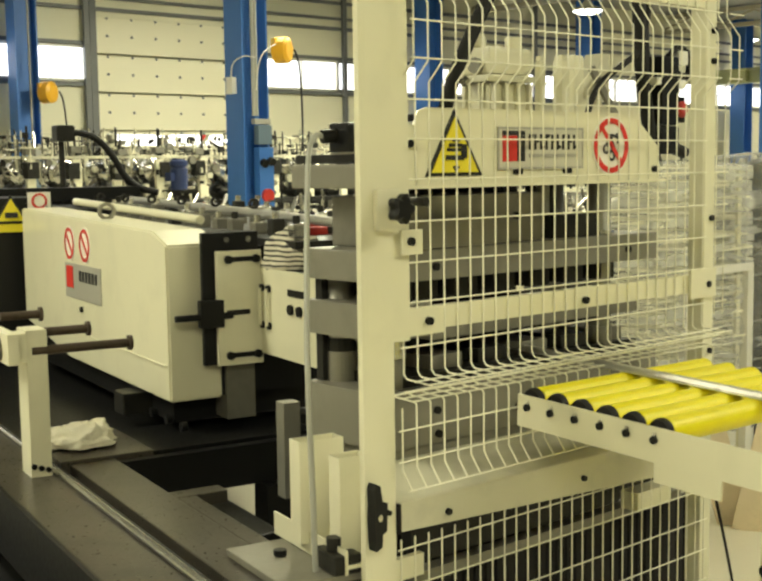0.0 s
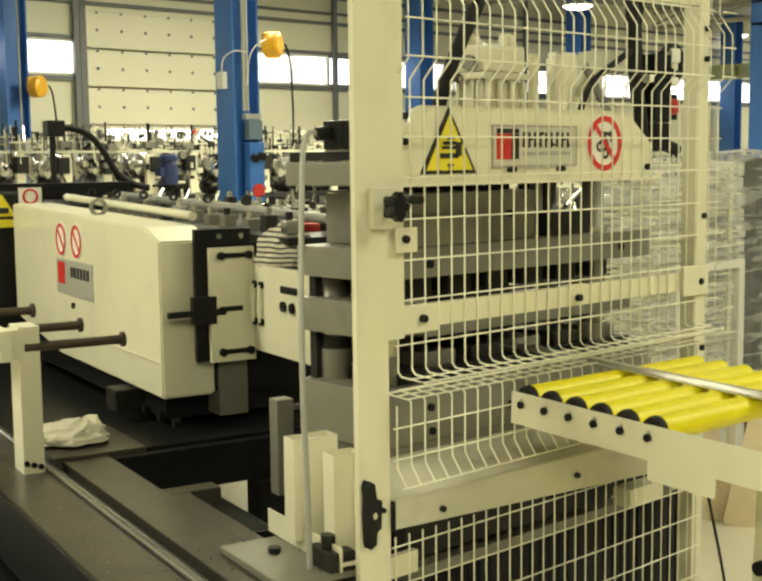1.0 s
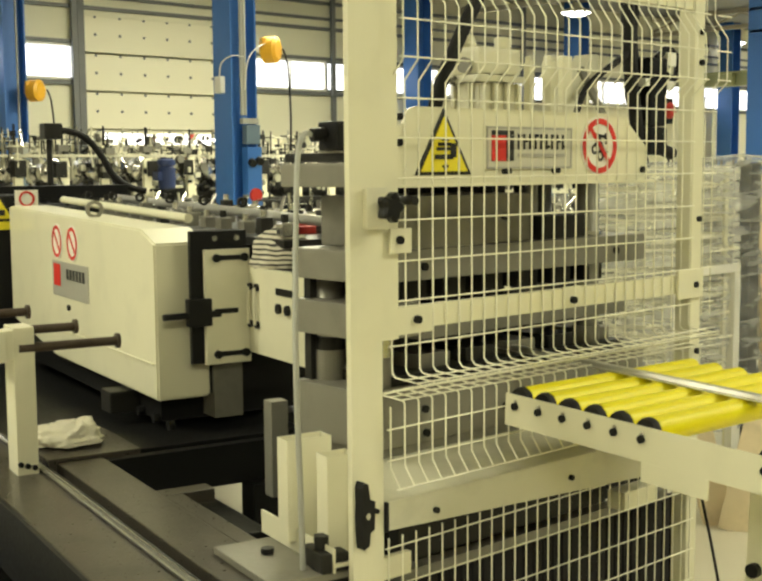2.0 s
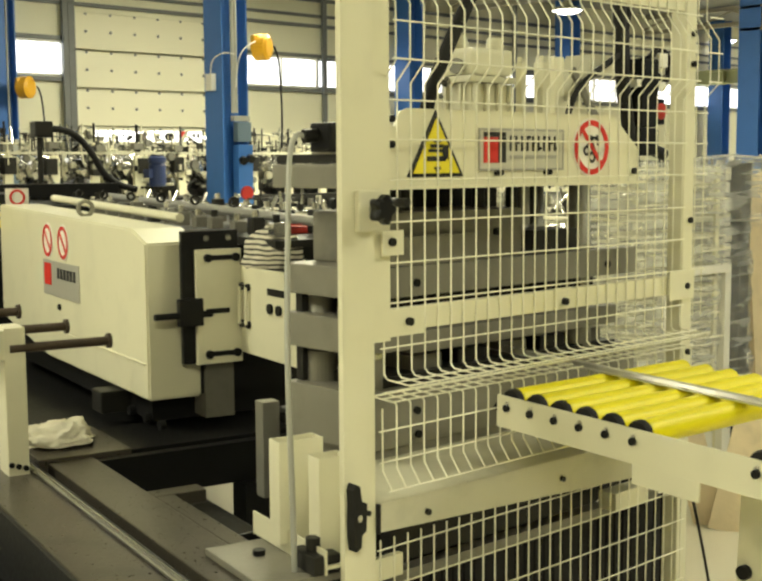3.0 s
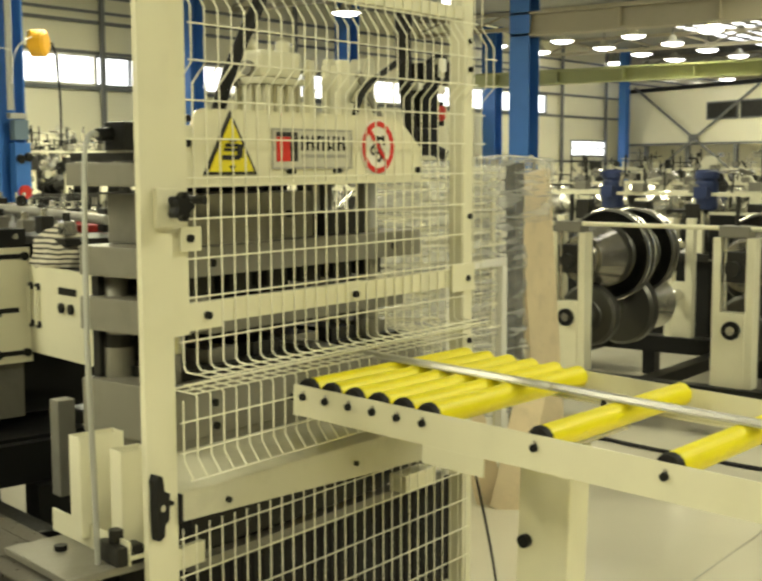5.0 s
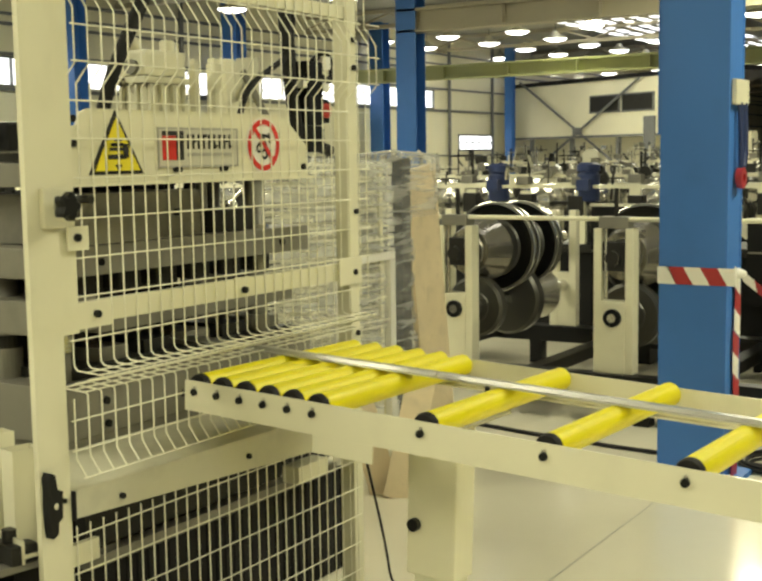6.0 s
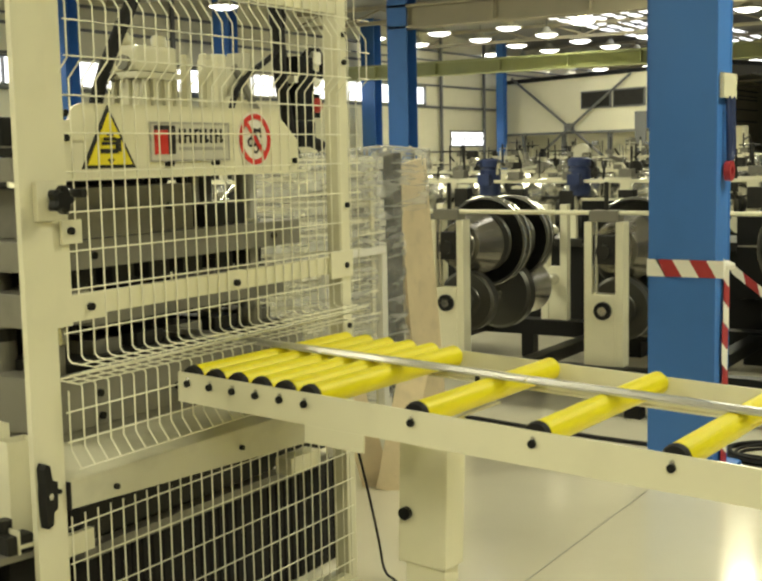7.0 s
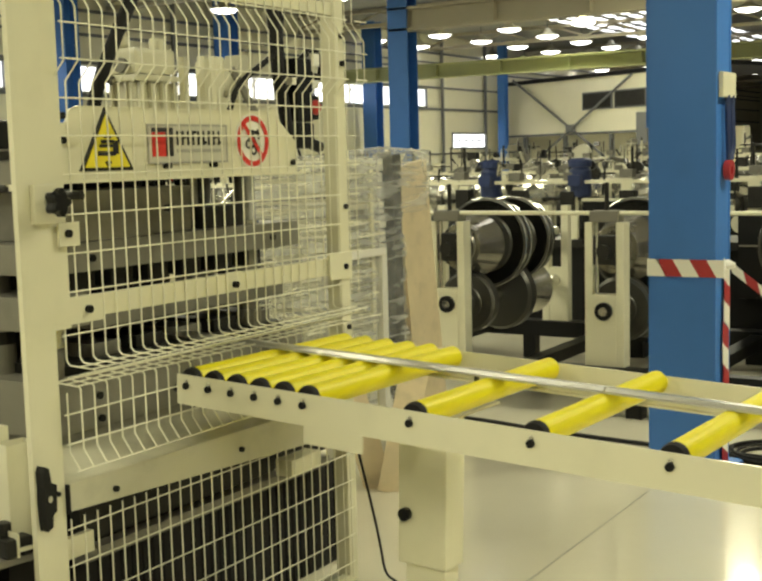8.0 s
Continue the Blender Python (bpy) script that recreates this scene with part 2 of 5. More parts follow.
structure("wall_south", B(-14, 70, -14.2, -14, 0, CEIL), WALL, "plain panelled hall wall")
structure("wall_east", B(70, 70.2, -14, 30, 0, CEIL), WALL, "far panelled hall wall")


def wall_north():
    """Long panelled wall with a strip of windows and a sectional door."""
    bm = bmesh.new()
    door = (6.24, 8.75)
    for a, b in ((-14, door[0]), (door[1], 70)):
        box(bm, a, b, WY, WY + 0.2, 0.0, 2.88)
        box(bm, a, b, WY, WY + 0.2, 3.38, CEIL)
    box(bm, door[0], door[1], WY, WY + 0.2, 3.80, CEIL)
    box(bm, door[0], door[1], WY + 0.12, WY + 0.2, 0.0, 3.80)
    # stubs that close the strip on both sides of the door
    box(bm, door[0] - 0.12, door[0], WY, WY + 0.2, 2.88, 3.38)
    box(bm, 26.4, 70, WY, WY + 0.2, 2.88, 3.38)
    box(bm, door[1], door[1] + 0.5, WY, WY + 0.2, 2.88, 3.38)
    structure("wall_north", bm, WALL, "pale sandwich-panel hall wall with a window strip")
    # windows in bays
    k = 1
    bays = []
    x = door[0] - 0.12
    while x > -13:
        bays.append((x - 1.5, x))
        x -= 1.5
    x = door[1] + 0.5
    while x + 1.5 < 26.5:
        bays.append((x, x + 1.5))
        x += 1.5
    last = x
    structure("wall_infill", B(last, 26.4, WY, WY + 0.2, 2.8805, 3.3795), WALL, "plain wall panel closing the window strip")
    for a, b in bays:
        w = tagged(new("window_%d" % k), "narrow strip window bright with daylight", kind="structure")
        w.matrix_basis = pose(a, WY, 2.88)
        fr = bmesh.new()
        box(fr, 0, b - a, -0.02, 0.10, 0.0, 0.035)
        box(fr, 0, b - a, -0.02, 0.10, 0.465, 0.50)
        for fx in (0.0, (b - a) / 2 - 0.015, b - a - 0.03):
            box(fr, fx, fx + 0.03, -0.018, 0.098, 0.035, 0.465)
        part("window_frame", fr, GIRT if k % 3 == 0 else SIGN_WHITE, w)
        part("pane", B(0.03, b - a - 0.03, 0.05, 0.06, 0.035, 0.465), GLASS_GLOW, w)
        k += 1
    # sectional door
    d = tagged(new("door_1"), "closed cream sectional overhead door with riveted panels", kind="structure")
    d.matrix_basis = pose(door[0], WY, 0)
    w = door[1] - door[0]
    sec = part("door_panel", B(0.02, w - 0.02, 0.02, 0.07, 0.02, 0.535, bevel=0.012), DOOR_PANEL, d)
    z = 0.545
    rows = [0.0]
    while z < 3.7:
        if abs(z - 1.635) > 0.01:
            again(sec, pose(0, 0, z), d)
        rows.append(z)
        z += 0.545
    part("light_strip", B(0.2, w - 0.2, 0.022, 0.05, 1.98, 2.13), GLASS_GLOW, d, "row of low daylight panes")
    part("window_frame", B(0.02, w - 0.02, 0.03, 0.07, 1.637, 2.178), DOOR_PANEL, d)
    riv = bmesh.new()
    for z in rows:
        for j in range(6):
            rod(riv, (0.25 + j * 0.40, 0.012, z + 0.27), (0.25 + j * 0.40, 0.022, z + 0.27), 0.022, 8)
            rod(riv, (0.25 + j * 0.40, 0.012, z + 0.52), (0.25 + j * 0.40, 0.022, z + 0.52), 0.022, 8)
    tagged(part("hinge", riv, GIRT, d), kind="stuff")
    for sx in (-0.06, w - 0.04):
        part("door_track", B(sx, sx + 0.1, -0.06, 0.02, 0, 4.2), GIRT, d)
    # girts and rails
    for z0, z1 in ((2.81, 2.87), (3.39, 3.44), (3.88, 3.93), (4.05, 4.09), (4.30, 4.35), (1.62, 1.66)):
        g = bmesh.new()
        if z0 < 3.85:
            box(g, -14, door[0] - 0.1, WY - 0.06, WY - 0.002, z0, z1)
            box(g, door[1] + 0.1, 60, WY - 0.06, WY - 0.002, z0, z1)
        else:
            box(g, -14, 60, WY - 0.06, WY - 0.002, z0, z1)
        structure("trim", g, GIRT, "dark horizontal rail on the wall")
    for px in (6.06, 10.8, 15.6, 21.3, 26.42, 29.0):
        structure("trim", B(px, px + 0.08, WY - 0.12, WY - 0.062, 0, CEIL), GIRT, "dark upright of the wall frame")


wall_north()


def low_window():
    w = tagged(new("window_90"), "low window of small bright panes in the hall wall", kind="structure")
    w.matrix_basis = pose(27.1, WY, 1.76)
    part("window_frame", B(0, 2.0, -0.03, -0.005, 0, 0.46), GIRT, w)
    for k in range(5):
        for j in range(2):
            part("pane", B(0.05 + k * 0.39, 0.37 + k * 0.39, -0.045, -0.031, 0.05 + j * 0.2, 0.21 + j * 0.2), GLASS_GLOW, w)


low_window()


def office_block():
    b = thing("office_block", "cream office enclosure with two dark windows and a bracing cross", "office", pose(30.0, 13.3, 0, 0, 0, -28))
    part("wall", B(0, 0.2, -8.6, 0, 2.12, 3.55), WALL, b)
    part("wall", B(0.9, 1.1, -8.6, 0, 0, 2.12), WALL, b)
    part("roof_edge", B(-0.05, 4.0, -8.6, 0, 3.552, 3.66), BLACK, b)
    for y in (-4.97, -6.25):
        w = part("window", B(-0.04, 0.0, y, y + 1.2, 2.70, 3.17), GIRT, b)
        part("pane", B(-0.05, -0.041, y + 0.05, y + 1.15, 2.74, 3.13), DARK, w)
    for y in (-1.2, -3.0, -4.9, -6.8):
        part("post", B(0.0, 0.10, y, y + 0.10, 0, 2.05), GIRT, b)
    part("lintel", B(-0.02, 0.16, -8.6, 0, 2.06, 2.12), GIRT, b)
    for a, c in (((-0.08, -0.74, 3.70), (-0.08, -4.9, 1.35)), ((-0.12, -1.6, 1.25), (-0.12, -5.8, 3.52))):
        part("brace", R(a, c, 0.035, 8), GIRT, b)
    part("gusset", B(-0.15, -0.05, -3.5, -3.2, 2.14, 2.34), GIRT, b)
    part("door_frame", B(-0.06, -0.01, -6.3, -5.9, 1.2, 2.56), GIRT, b)


office_block()


def column(x, y, h=4.8, name="steel_column", label="blue painted steel I-beam column", w=0.37, d=0.33):
    c = thing(name, label, "column", pose(x, y, 0), group="hall columns")
    part("flange", B(0, 0.022, -w, 0, 0, h, bevel=0.003), BLUE, c)
    part("flange", B(d - 0.022, d, -w, 0, 0, h, bevel=0.003), BLUE, c)
    part("web", B(0.022, d - 0.022, -w / 2 - 0.008, -w / 2 + 0.008, 0, h), BLUE, c)
    part("base_plate", B(-0.06, d + 0.06, -w - 0.06, 0.06, 0, 0.025), BLUE, c)
    return c


col_near = column(3.36, -0.455, w=0.335, d=0.25)
part("side_plate", B(0.0222, 0.2278, -0.331, -0.315, 0, 4.8), BLUE, col_near)
part("rear_plate", B(0.252, 0.28, -0.27, 0.10, 1.72, 4.8, bevel=0.004), BLUE, col_near)
for cx, cy, cw, cd in ((5.33, 8.75, 0.33, 0.34), (14.75, 7.92, 0.37, 0.33), (4.82, 13.1, 0.26, 0.32), (12.25, 13.1, 0.37, 0.33),
                       (16.6, 13.1, 0.37, 0.33), (22.1, 13.1, 0.37, 0.33), (29.2, 13.0, 0.24, 0.22)):
    column(cx, cy, w=cw, d=cd)

# roof frame, crane girders and lamp rows
def girder(name, label, x, y0, y1, z0, z1, w, paint=None):
    paint = paint or GIRDER
    g = thing(name, label, "crane girder", pose(x, 0, 0))
    part("web", B(-0.02, 0.02, y0, y1, z0 + 0.04, z1 - 0.04), paint, g)
    part("flange", B(-w / 2, w / 2, y0, y1, z0, z0 + 0.04), paint, g)
    part("flange", B(-w / 2, w / 2, y0, y1, z1 - 0.04, z1), paint, g)
    s = None
    y = y0 + 0.8
    while y < y1:
        if s is None:
            s = part("stiffener", B(-w / 2 + 0.01, -0.02, -0.01, 0.01, z0 + 0.04, z1 - 0.04), paint, g, m=pose(0, y, 0))
        else:
            again(s, pose(0, y, 0), g)
        y += 1.6
    return g


girder("crane_girder", "beige steel crane girder between the columns", 14.9, -14.0, 7.9, 3.64, 4.02, 0.3, BEAM)
girder("crane_girder", "yellow-green crane bridge girder across the far bay", 21.7, -14.0, 13.39, 3.34, 3.66, 0.3)
for rx in range(-10, 66, 6):
    t = thing("roof_truss", "grey lattice roof truss", "truss", pose(rx, 0, 0), group="roof trusses")
    part("chord", B(-0.06, 0.06, -13.9, WY if rx < 30 else 29, 4.38, 4.46), BEAM, t)
    part("chord", B(-0.06, 0.06, -13.9, WY if rx < 30 else 29, 4.70, 4.78), BEAM, t)
    db = bmesh.new()
    for k in range(18):
        y = -13.5 + k * 1.5
        rod(db, (0, y, 4.46), (0, y + 0.75, 4.70), 0.025, 6)
        rod(db, (0, y + 0.75, 4.70), (0, y + 1.5, 4.46), 0.025, 6)
    part("lattice", db, BEAM, t)
first_lamp = None
spots = [(7.5, y) for y in (-8.5, -3.5, 0.5, 3.2, 6.5)] + [(11.4, y) for y in (-8.5, -3.5, 1.0, 4.5, 7.5)] + [(15.6, y) for y in (-6.0, -1.0, 3.0, 9.5, 12.0)]
spots += [(22.9 + 2.15 * k, 2.4 + 1.8 * j) for k in range(11) for j in range(7) if k > 6 or (k + 2 * j) % 7]
for lx, ly in spots:
    if first_lamp is None:
        first_lamp = thing("ceiling_lamp", "white glowing bell lamp hung under the roof", "lamp", pose(lx, ly, 4.42), group="hall lamps")
        part("shade", lathe([(0.285, 0.0), (0.29, 0.008), (0.24, 0.05), (0.12, 0.085), (0.06, 0.19)], Matrix(), 24), DIM_WORN_CREAM, first_lamp)
        part("bulb_glass", lathe([(0.10, -0.065), (0.20, -0.045), (0.275, -0.002)], Matrix(), 20), LAMP_GLOW, first_lamp)
        part("hanger", R((0, 0, 0.19), (0, 0, 0.37), 0.012, 6), GIRT, first_lamp)
    else:
        copy_thing(first_lamp, pose(lx, ly, 4.42))
for k in range(7):
    w = tagged(new("window_%d" % (101 + k)), "broken row of small bright rooflights", kind="structure")
    for j in range(12):
        x, y = 23.5 + j * 0.95 + 0.3 * (k % 2), 6.6 + k * 0.45
        part("pane", B(x, x + 0.60, y, y + 0.17, 4.775, 4.795), GLASS_GLOW, w)


# ---- guard fence round the press ----
def mesh_panel(x0, x1, profile, rows, step=0.05, r=0.0025):
    """Welded wire: uprights that follow a folded profile (y, z) and level wires at (y, z)."""
    bm = bmesh.new()
    n = int(round((x1 - x0) / step))
    for k in range(n + 1):
        x = x0 + k * (x1 - x0) / n
        for (ya, za), (yb, zb) in zip(profile, profile[1:]):
            rod(bm, (x, ya, za), (x, yb, zb), r, 6)
    for y, z in rows:
        rod(bm, (x0 - 0.015, y - 0.004, z), (x1 + 0.015, y - 0.004, z), r, 6)
    return bm


def disc(x, y, z, r, seg=28, dy=0.002):
    return R((x, y - dy / 2, z), (x, y + dy / 2, z), r, seg)


def ring(x, y, z, r0, r1, seg=36, dy=0.002):
    bm = bmesh.new()
    rows = []
    for r, yy in ((r0, -dy / 2), (r1, -dy / 2), (r1, dy / 2), (r0, dy / 2)):
        rows.append([bm.verts.new((x + r * math.cos(2 * math.pi * k / seg), y + yy, z + r * math.sin(2 * math.pi * k / seg))) for k in range(seg)])
    for j in range(4):
        a, b = rows[j], rows[(j + 1) % 4]
        for k in range(seg):
            bm.faces.new((a[k], a[(k + 1) % seg], b[(k + 1) % seg], b[k]))
    bmesh.ops.recalc_face_normals(bm, faces=bm.faces)
    return bm


def prohibition(parent, x, y, z, r, sub="prohibition_sticker"):
    """White disc with a red ring and bar over a dark working figure's tools."""
    s = part(sub, disc(x, y, z, r * 1.08), SIGN_WHITE, parent, "round white sticker with a red prohibition ring")
    part("ring", ring(x, y - 0.003, z, r * 0.80, r), SIGN_RED, parent)
    part("cross_bar", B(-r * 0.84, r * 0.84, y - 0.0055, y - 0.0045, -r * 0.085, r * 0.085, m=Matrix.Translation((x, 0, z)) @ Matrix.Rotation(radians(48), 4, "Y")), SIGN_RED, parent)
    part("pictogram", ring(x - r * 0.30, y - 0.0032, z - r * 0.12, r * 0.10, r * 0.19, 20, 0.001), SIGN_BLACK, parent)
    part("pictogram", ring(x + r * 0.02, y - 0.0032, z - r * 0.36, r * 0.11, r * 0.21, 20, 0.001), SIGN_BLACK, parent)
    for dx, dz, a, l in ((0.12, 0.02, 62, 0.42), (0.06, 0.36, 8, 0.30), (-0.12, 0.14, -30, 0.22), (0.34, 0.26, 80, 0.20), (0.36, -0.28, -40, 0.16)):
        part("pictogram", B(-r * l, r * l, y - 0.0040, y - 0.0030, -r * 0.055, r * 0.055, m=Matrix.Translation((x + r * dx, 0, z + r * dz)) @ Matrix.Rotation(radians(a), 4, "Y")), SIGN_BLACK, parent)
    return s


def guard_fence():
    g = thing("guard_fence", "cream machine guard fence of folded wire mesh on steel posts", "fence")
    # posts
    post = part("post", prism([(-0.252, 0.0), (-0.146, 0.0), (-0.146, 2.35), (-0.20, 2.35), (-0.235, 2.335), (-0.252, 2.30)], -0.03, -0.012), CREAM, g)
    bolt_head(post, -0.175, -0.033, 0.728, 0.007)
    p2 = part("post", B(1.285, 1.345, 0.0, 0.062, 0, 2.35, bevel=0.006), CREAM, g)
    for z in (0.98, 1.43, 1.95, 2.05):
        bolt_head(p2, 1.322, -0.004, z, 0.010)
    for z in (1.16, 1.19, 1.22, 1.9, 2.0):
        bolt_head(p2, 1.348, 0.03, z, 0.008, "x")
    # upper guard frame: upright, lower bar, top bar
    part("frame_upright", prism([(-0.139, 1.165), (-0.074, 1.165), (-0.074, 2.4), (-0.139, 2.4)], -0.014, 0.02), CREAM, g)
    bar = part("frame_bar", B(-0.072, 1.284, 0.004, 0.03, 1.183, 1.245, bevel=0.004), CREAM, g)
    part("bar_plate", B(-0.07, 0.06, -0.004, 0.003, 1.172, 1.245, bevel=0.002), CREAM, g)
    part("bar_plate", B(0.615, 0.69, -0.001, 0.0035, 1.185, 1.250), CREAM, g)
    part("bar_plate", B(1.20, 1.345, -0.01, -0.001, 1.165, 1.262), CREAM, g)
    for x in (0.0, 0.652, 1.30):
        bolt_head(bar, x, -0.010, 1.209, 0.011)
    part("frame_bar", B(-0.074, 1.284, 0.004, 0.03, 2.12, 2.165, bevel=0.004), CREAM, g)
    # mesh, upper and lower
    rows = [(-0.05, 2.10), (-0.05, 1.985), (-0.05, 1.89), (0, 1.79), (0, 1.688), (0, 1.583), (0, 1.474), (0, 1.367), (0, 1.262), (0, 1.145)]
    prof = [(0, 2.40), (0, 2.10), (-0.05, 2.03), (-0.05, 1.885), (0, 1.835), (0, 1.075), (-0.012, 1.063)]
    part("mesh_panel", mesh_panel(-0.085, 1.275, prof, rows, 0.0504), CREAM_WIRE, g)
    # the fold: out, back in below and out again
    part("mesh_shelf", mesh_panel(-0.085, 1.275, [(-0.012, 1.063), (-0.105, 1.058), (-0.11, 1.052), (0.033, 1.015), (0.035, 1.010), (-0.042, 1.006), (-0.048, 0.998)],
                                  [(-0.105, 1.062), (-0.055, 1.064), (-0.06, 1.043), (-0.012, 1.030), (0.034, 1.015), (0.0, 1.012), (-0.043, 1.010)], 0.0504), CREAM_WIRE, g)
    part("mesh_panel", mesh_panel(-0.136, 1.275, [(-0.048, 0.998), (-0.048, 0.835), (-0.084, 0.788)], [(-0.048, 0.94), (-0.048, 0.858), (-0.084, 0.79)], 0.0504), CREAM_WIRE, g)
    low = [(-0.02, z) for z in (0.615, 0.51, 0.405, 0.30, 0.195, 0.09)]
    part("mesh_panel", mesh_panel(-0.12, 1.275, [(-0.02, 0.64), (-0.02, 0.03)], low), CREAM_WIRE, g)
    # short folded end panel beyond the far post
    part("mesh_panel", mesh_panel(1.352, 1.402, [(0, 2.35), (0, 2.10), (-0.05, 2.03), (-0.05, 1.885), (0, 1.835), (0, 1.10)], rows), CREAM_WIRE, g)
    # lower frame
    part("frame_bar", B(-0.146, 1.284, 0.0, 0.03, 0.0, 0.03), CREAM, g)
    return g


fence = guard_fence()


def sign_panel():
    s = thing("sign_panel", "cream guard panel with warning stickers above the press opening", "guard panel")
    out = [(-0.073, 1.562), (1.055, 1.562), (1.057, 1.672), (0.925, 1.772), (0.03, 1.772), (0.0, 1.762), (-0.018, 1.725), (-0.073, 1.718)]
    panel = part("panel", prism(out, 0.026, 0.032), CREAM, s)
    part("lower_lip", B(-0.07, 1.062, -0.005, 0.026, 1.558, 1.566), CREAM, s)
    for x, z in ((-0.036, 1.743), (-0.037, 1.676), (1.034, 1.598), (0.375, 1.598), (0.39, 1.598), (0.593, 1.598), (0.607, 1.598)):
        bolt_head(panel, x, 0.020, z, 0.008 if 0.3 < x < 0.7 else 0.010)
    # warning triangle
    def tri(cx, cz, h, y0, y1):
        w = h * 1.20
        return prism([(cx - w / 2, cz), (cx + w / 2, cz), (cx, cz + h)], y0, y1)
    part("warning_sticker", tri(0.131, 1.590, 0.179, 0.022, 0.0255), SIGN_BLACK, panel, "yellow triangular hand-crush warning sticker")
    part("sticker_field", tri(0.131, 1.599, 0.148, 0.018, 0.0215), SIGN_YELLOW, panel)
    # a crushed flat shape between two bars
    bars = [(0.105, 0.152, 1.668, 1.677), (0.152, 0.172, 1.637, 1.675), (0.098, 0.152, 1.656, 1.664), (0.092, 0.160, 1.632, 1.645), (0.120, 0.142, 1.610, 1.616), (0.126, 0.136, 1.604, 1.609), (0.118, 0.144, 1.682, 1.686)]
    for a, b, c, d in bars:
        part("pictogram", B(a, b, 0.0142, 0.0176, c, d), SIGN_BLACK, panel)
    # maker's plate, drawn as plain shapes
    part("maker_plate", B(0.301, 0.674, 0.0215, 0.0255, 1.604, 1.724, bevel=0.001), SIGN_PLATE, panel, "grey maker's plate with a red block and dark bars")
    rim = bmesh.new()
    for a, b, c, d in ((0.301, 0.674, 1.718, 1.724), (0.301, 0.674, 1.604, 1.610), (0.301, 0.306, 1.610, 1.718), (0.669, 0.674, 1.610, 1.718)):
        box(rim, a, b, 0.0195, 0.0214, c, d)
    part("plate_rim", rim, SIGN_GREY, panel)
    part("plate_block", B(0.320, 0.378, 0.0185, 0.0212, 1.627, 1.699), SIGN_RED, panel)
    part("plate_block", B(0.379, 0.412, 0.0185, 0.0212, 1.627, 1.699), SIGN_BLACK, panel)
    part("plate_block", B(0.320, 0.412, 0.0185, 0.0212, 1.700, 1.713), SIGN_BLACK, panel)
    for k in range(9):
        x = 0.430 + k * 0.0247
        part("lettering", B(x, x + 0.006, 0.0185, 0.0212, 1.660, 1.704), SIGN_BLACK, panel)
        part("lettering", B(x + 0.007, x + 0.017, 0.0185, 0.0212, 1.696 - 0.016 * (k % 3), 1.704 - 0.016 * (k % 3)), SIGN_BLACK, panel)
    part("lettering", B(0.430, 0.648, 0.0185, 0.0212, 1.638, 1.648), SIGN_GREY, panel)
    prohibition(panel, 0.811, 0.024, 1.672, 0.084)
    return s


sign_panel()


def latch_parts():
    k = thing("clamp_knob", "black star-shaped clamping knob on a cream bracket", "knob", pose(-0.168, -0.07, 1.512))
    bm = bmesh.new()
    lobes = [(0.034 + 0.006 * math.cos(5 * a), a) for a in [2 * math.pi * j / 40 for j in range(40)]]
    rings = []
    for yy, f in ((0.0, 0.8), (-0.008, 1.0), (-0.028, 1.0), (-0.036, 0.75)):
        rings.append([bm.verts.new((r * f * math.cos(a), yy, r * f * math.sin(a))) for r, a in lobes])
    for a, b in zip(rings, rings[1:]):
        for j in range(40):
            bm.faces.new((a[j], a[(j + 1) % 40], b[(j + 1) % 40], b[j]))
    bm.faces.new(rings[0]); bm.faces.new(rings[-1][::-1])
    bmesh.ops.recalc_face_normals(bm, faces=bm.faces)
    part("grip", bm, BLACK, k, smooth=False)
    part("stem", R((0, 0, 0), (0, 0.06, 0), 0.012, 12), BRIGHT, k)
    part("bracket", B(-0.045, 0.035, 0.020, 0.037, -0.055, 0.048, bevel=0.004), CREAM, k)
    h = thing("catch_plate", "small cream catch plate with a black bolt", "plate", pose(-0.085, -0.03, 1.425))
    part("plate", B(-0.03, 0.045, 0.0, 0.008, -0.035, 0.03, bevel=0.002), CREAM, h)
    bolt_head(h, 0.0, -0.003, 0.0, 0.011)
    part("pin", R((0.05, 0.05, 0.10), (0.05, -0.01, 0.10), 0.012, 10), DARK, h)
    # door handle low on the post
    d = thing("pull_handle", "black plastic pull handle on the guard post", "handle", pose(-0.232, -0.03, 0.732) @ Matrix.Diagonal((0.62, 1, 0.80, 1)))
    part("grip", prism([(-0.012, -0.11), (0.018, -0.10), (0.022, -0.06), (0.045, -0.05), (0.05, 0.04), (0.022, 0.05), (0.012, 0.10), (-0.01, 0.11), (-0.022, 0.09), (-0.018, 0.04), (-0.022, 0.0), (-0.018, -0.08)], -0.03, 0.0), BLACK, d)
    part("lock", R((0.0, -0.031, 0.0), (0.0, -0.038, 0.0), 0.012, 12), BRIGHT, d)


latch_parts()


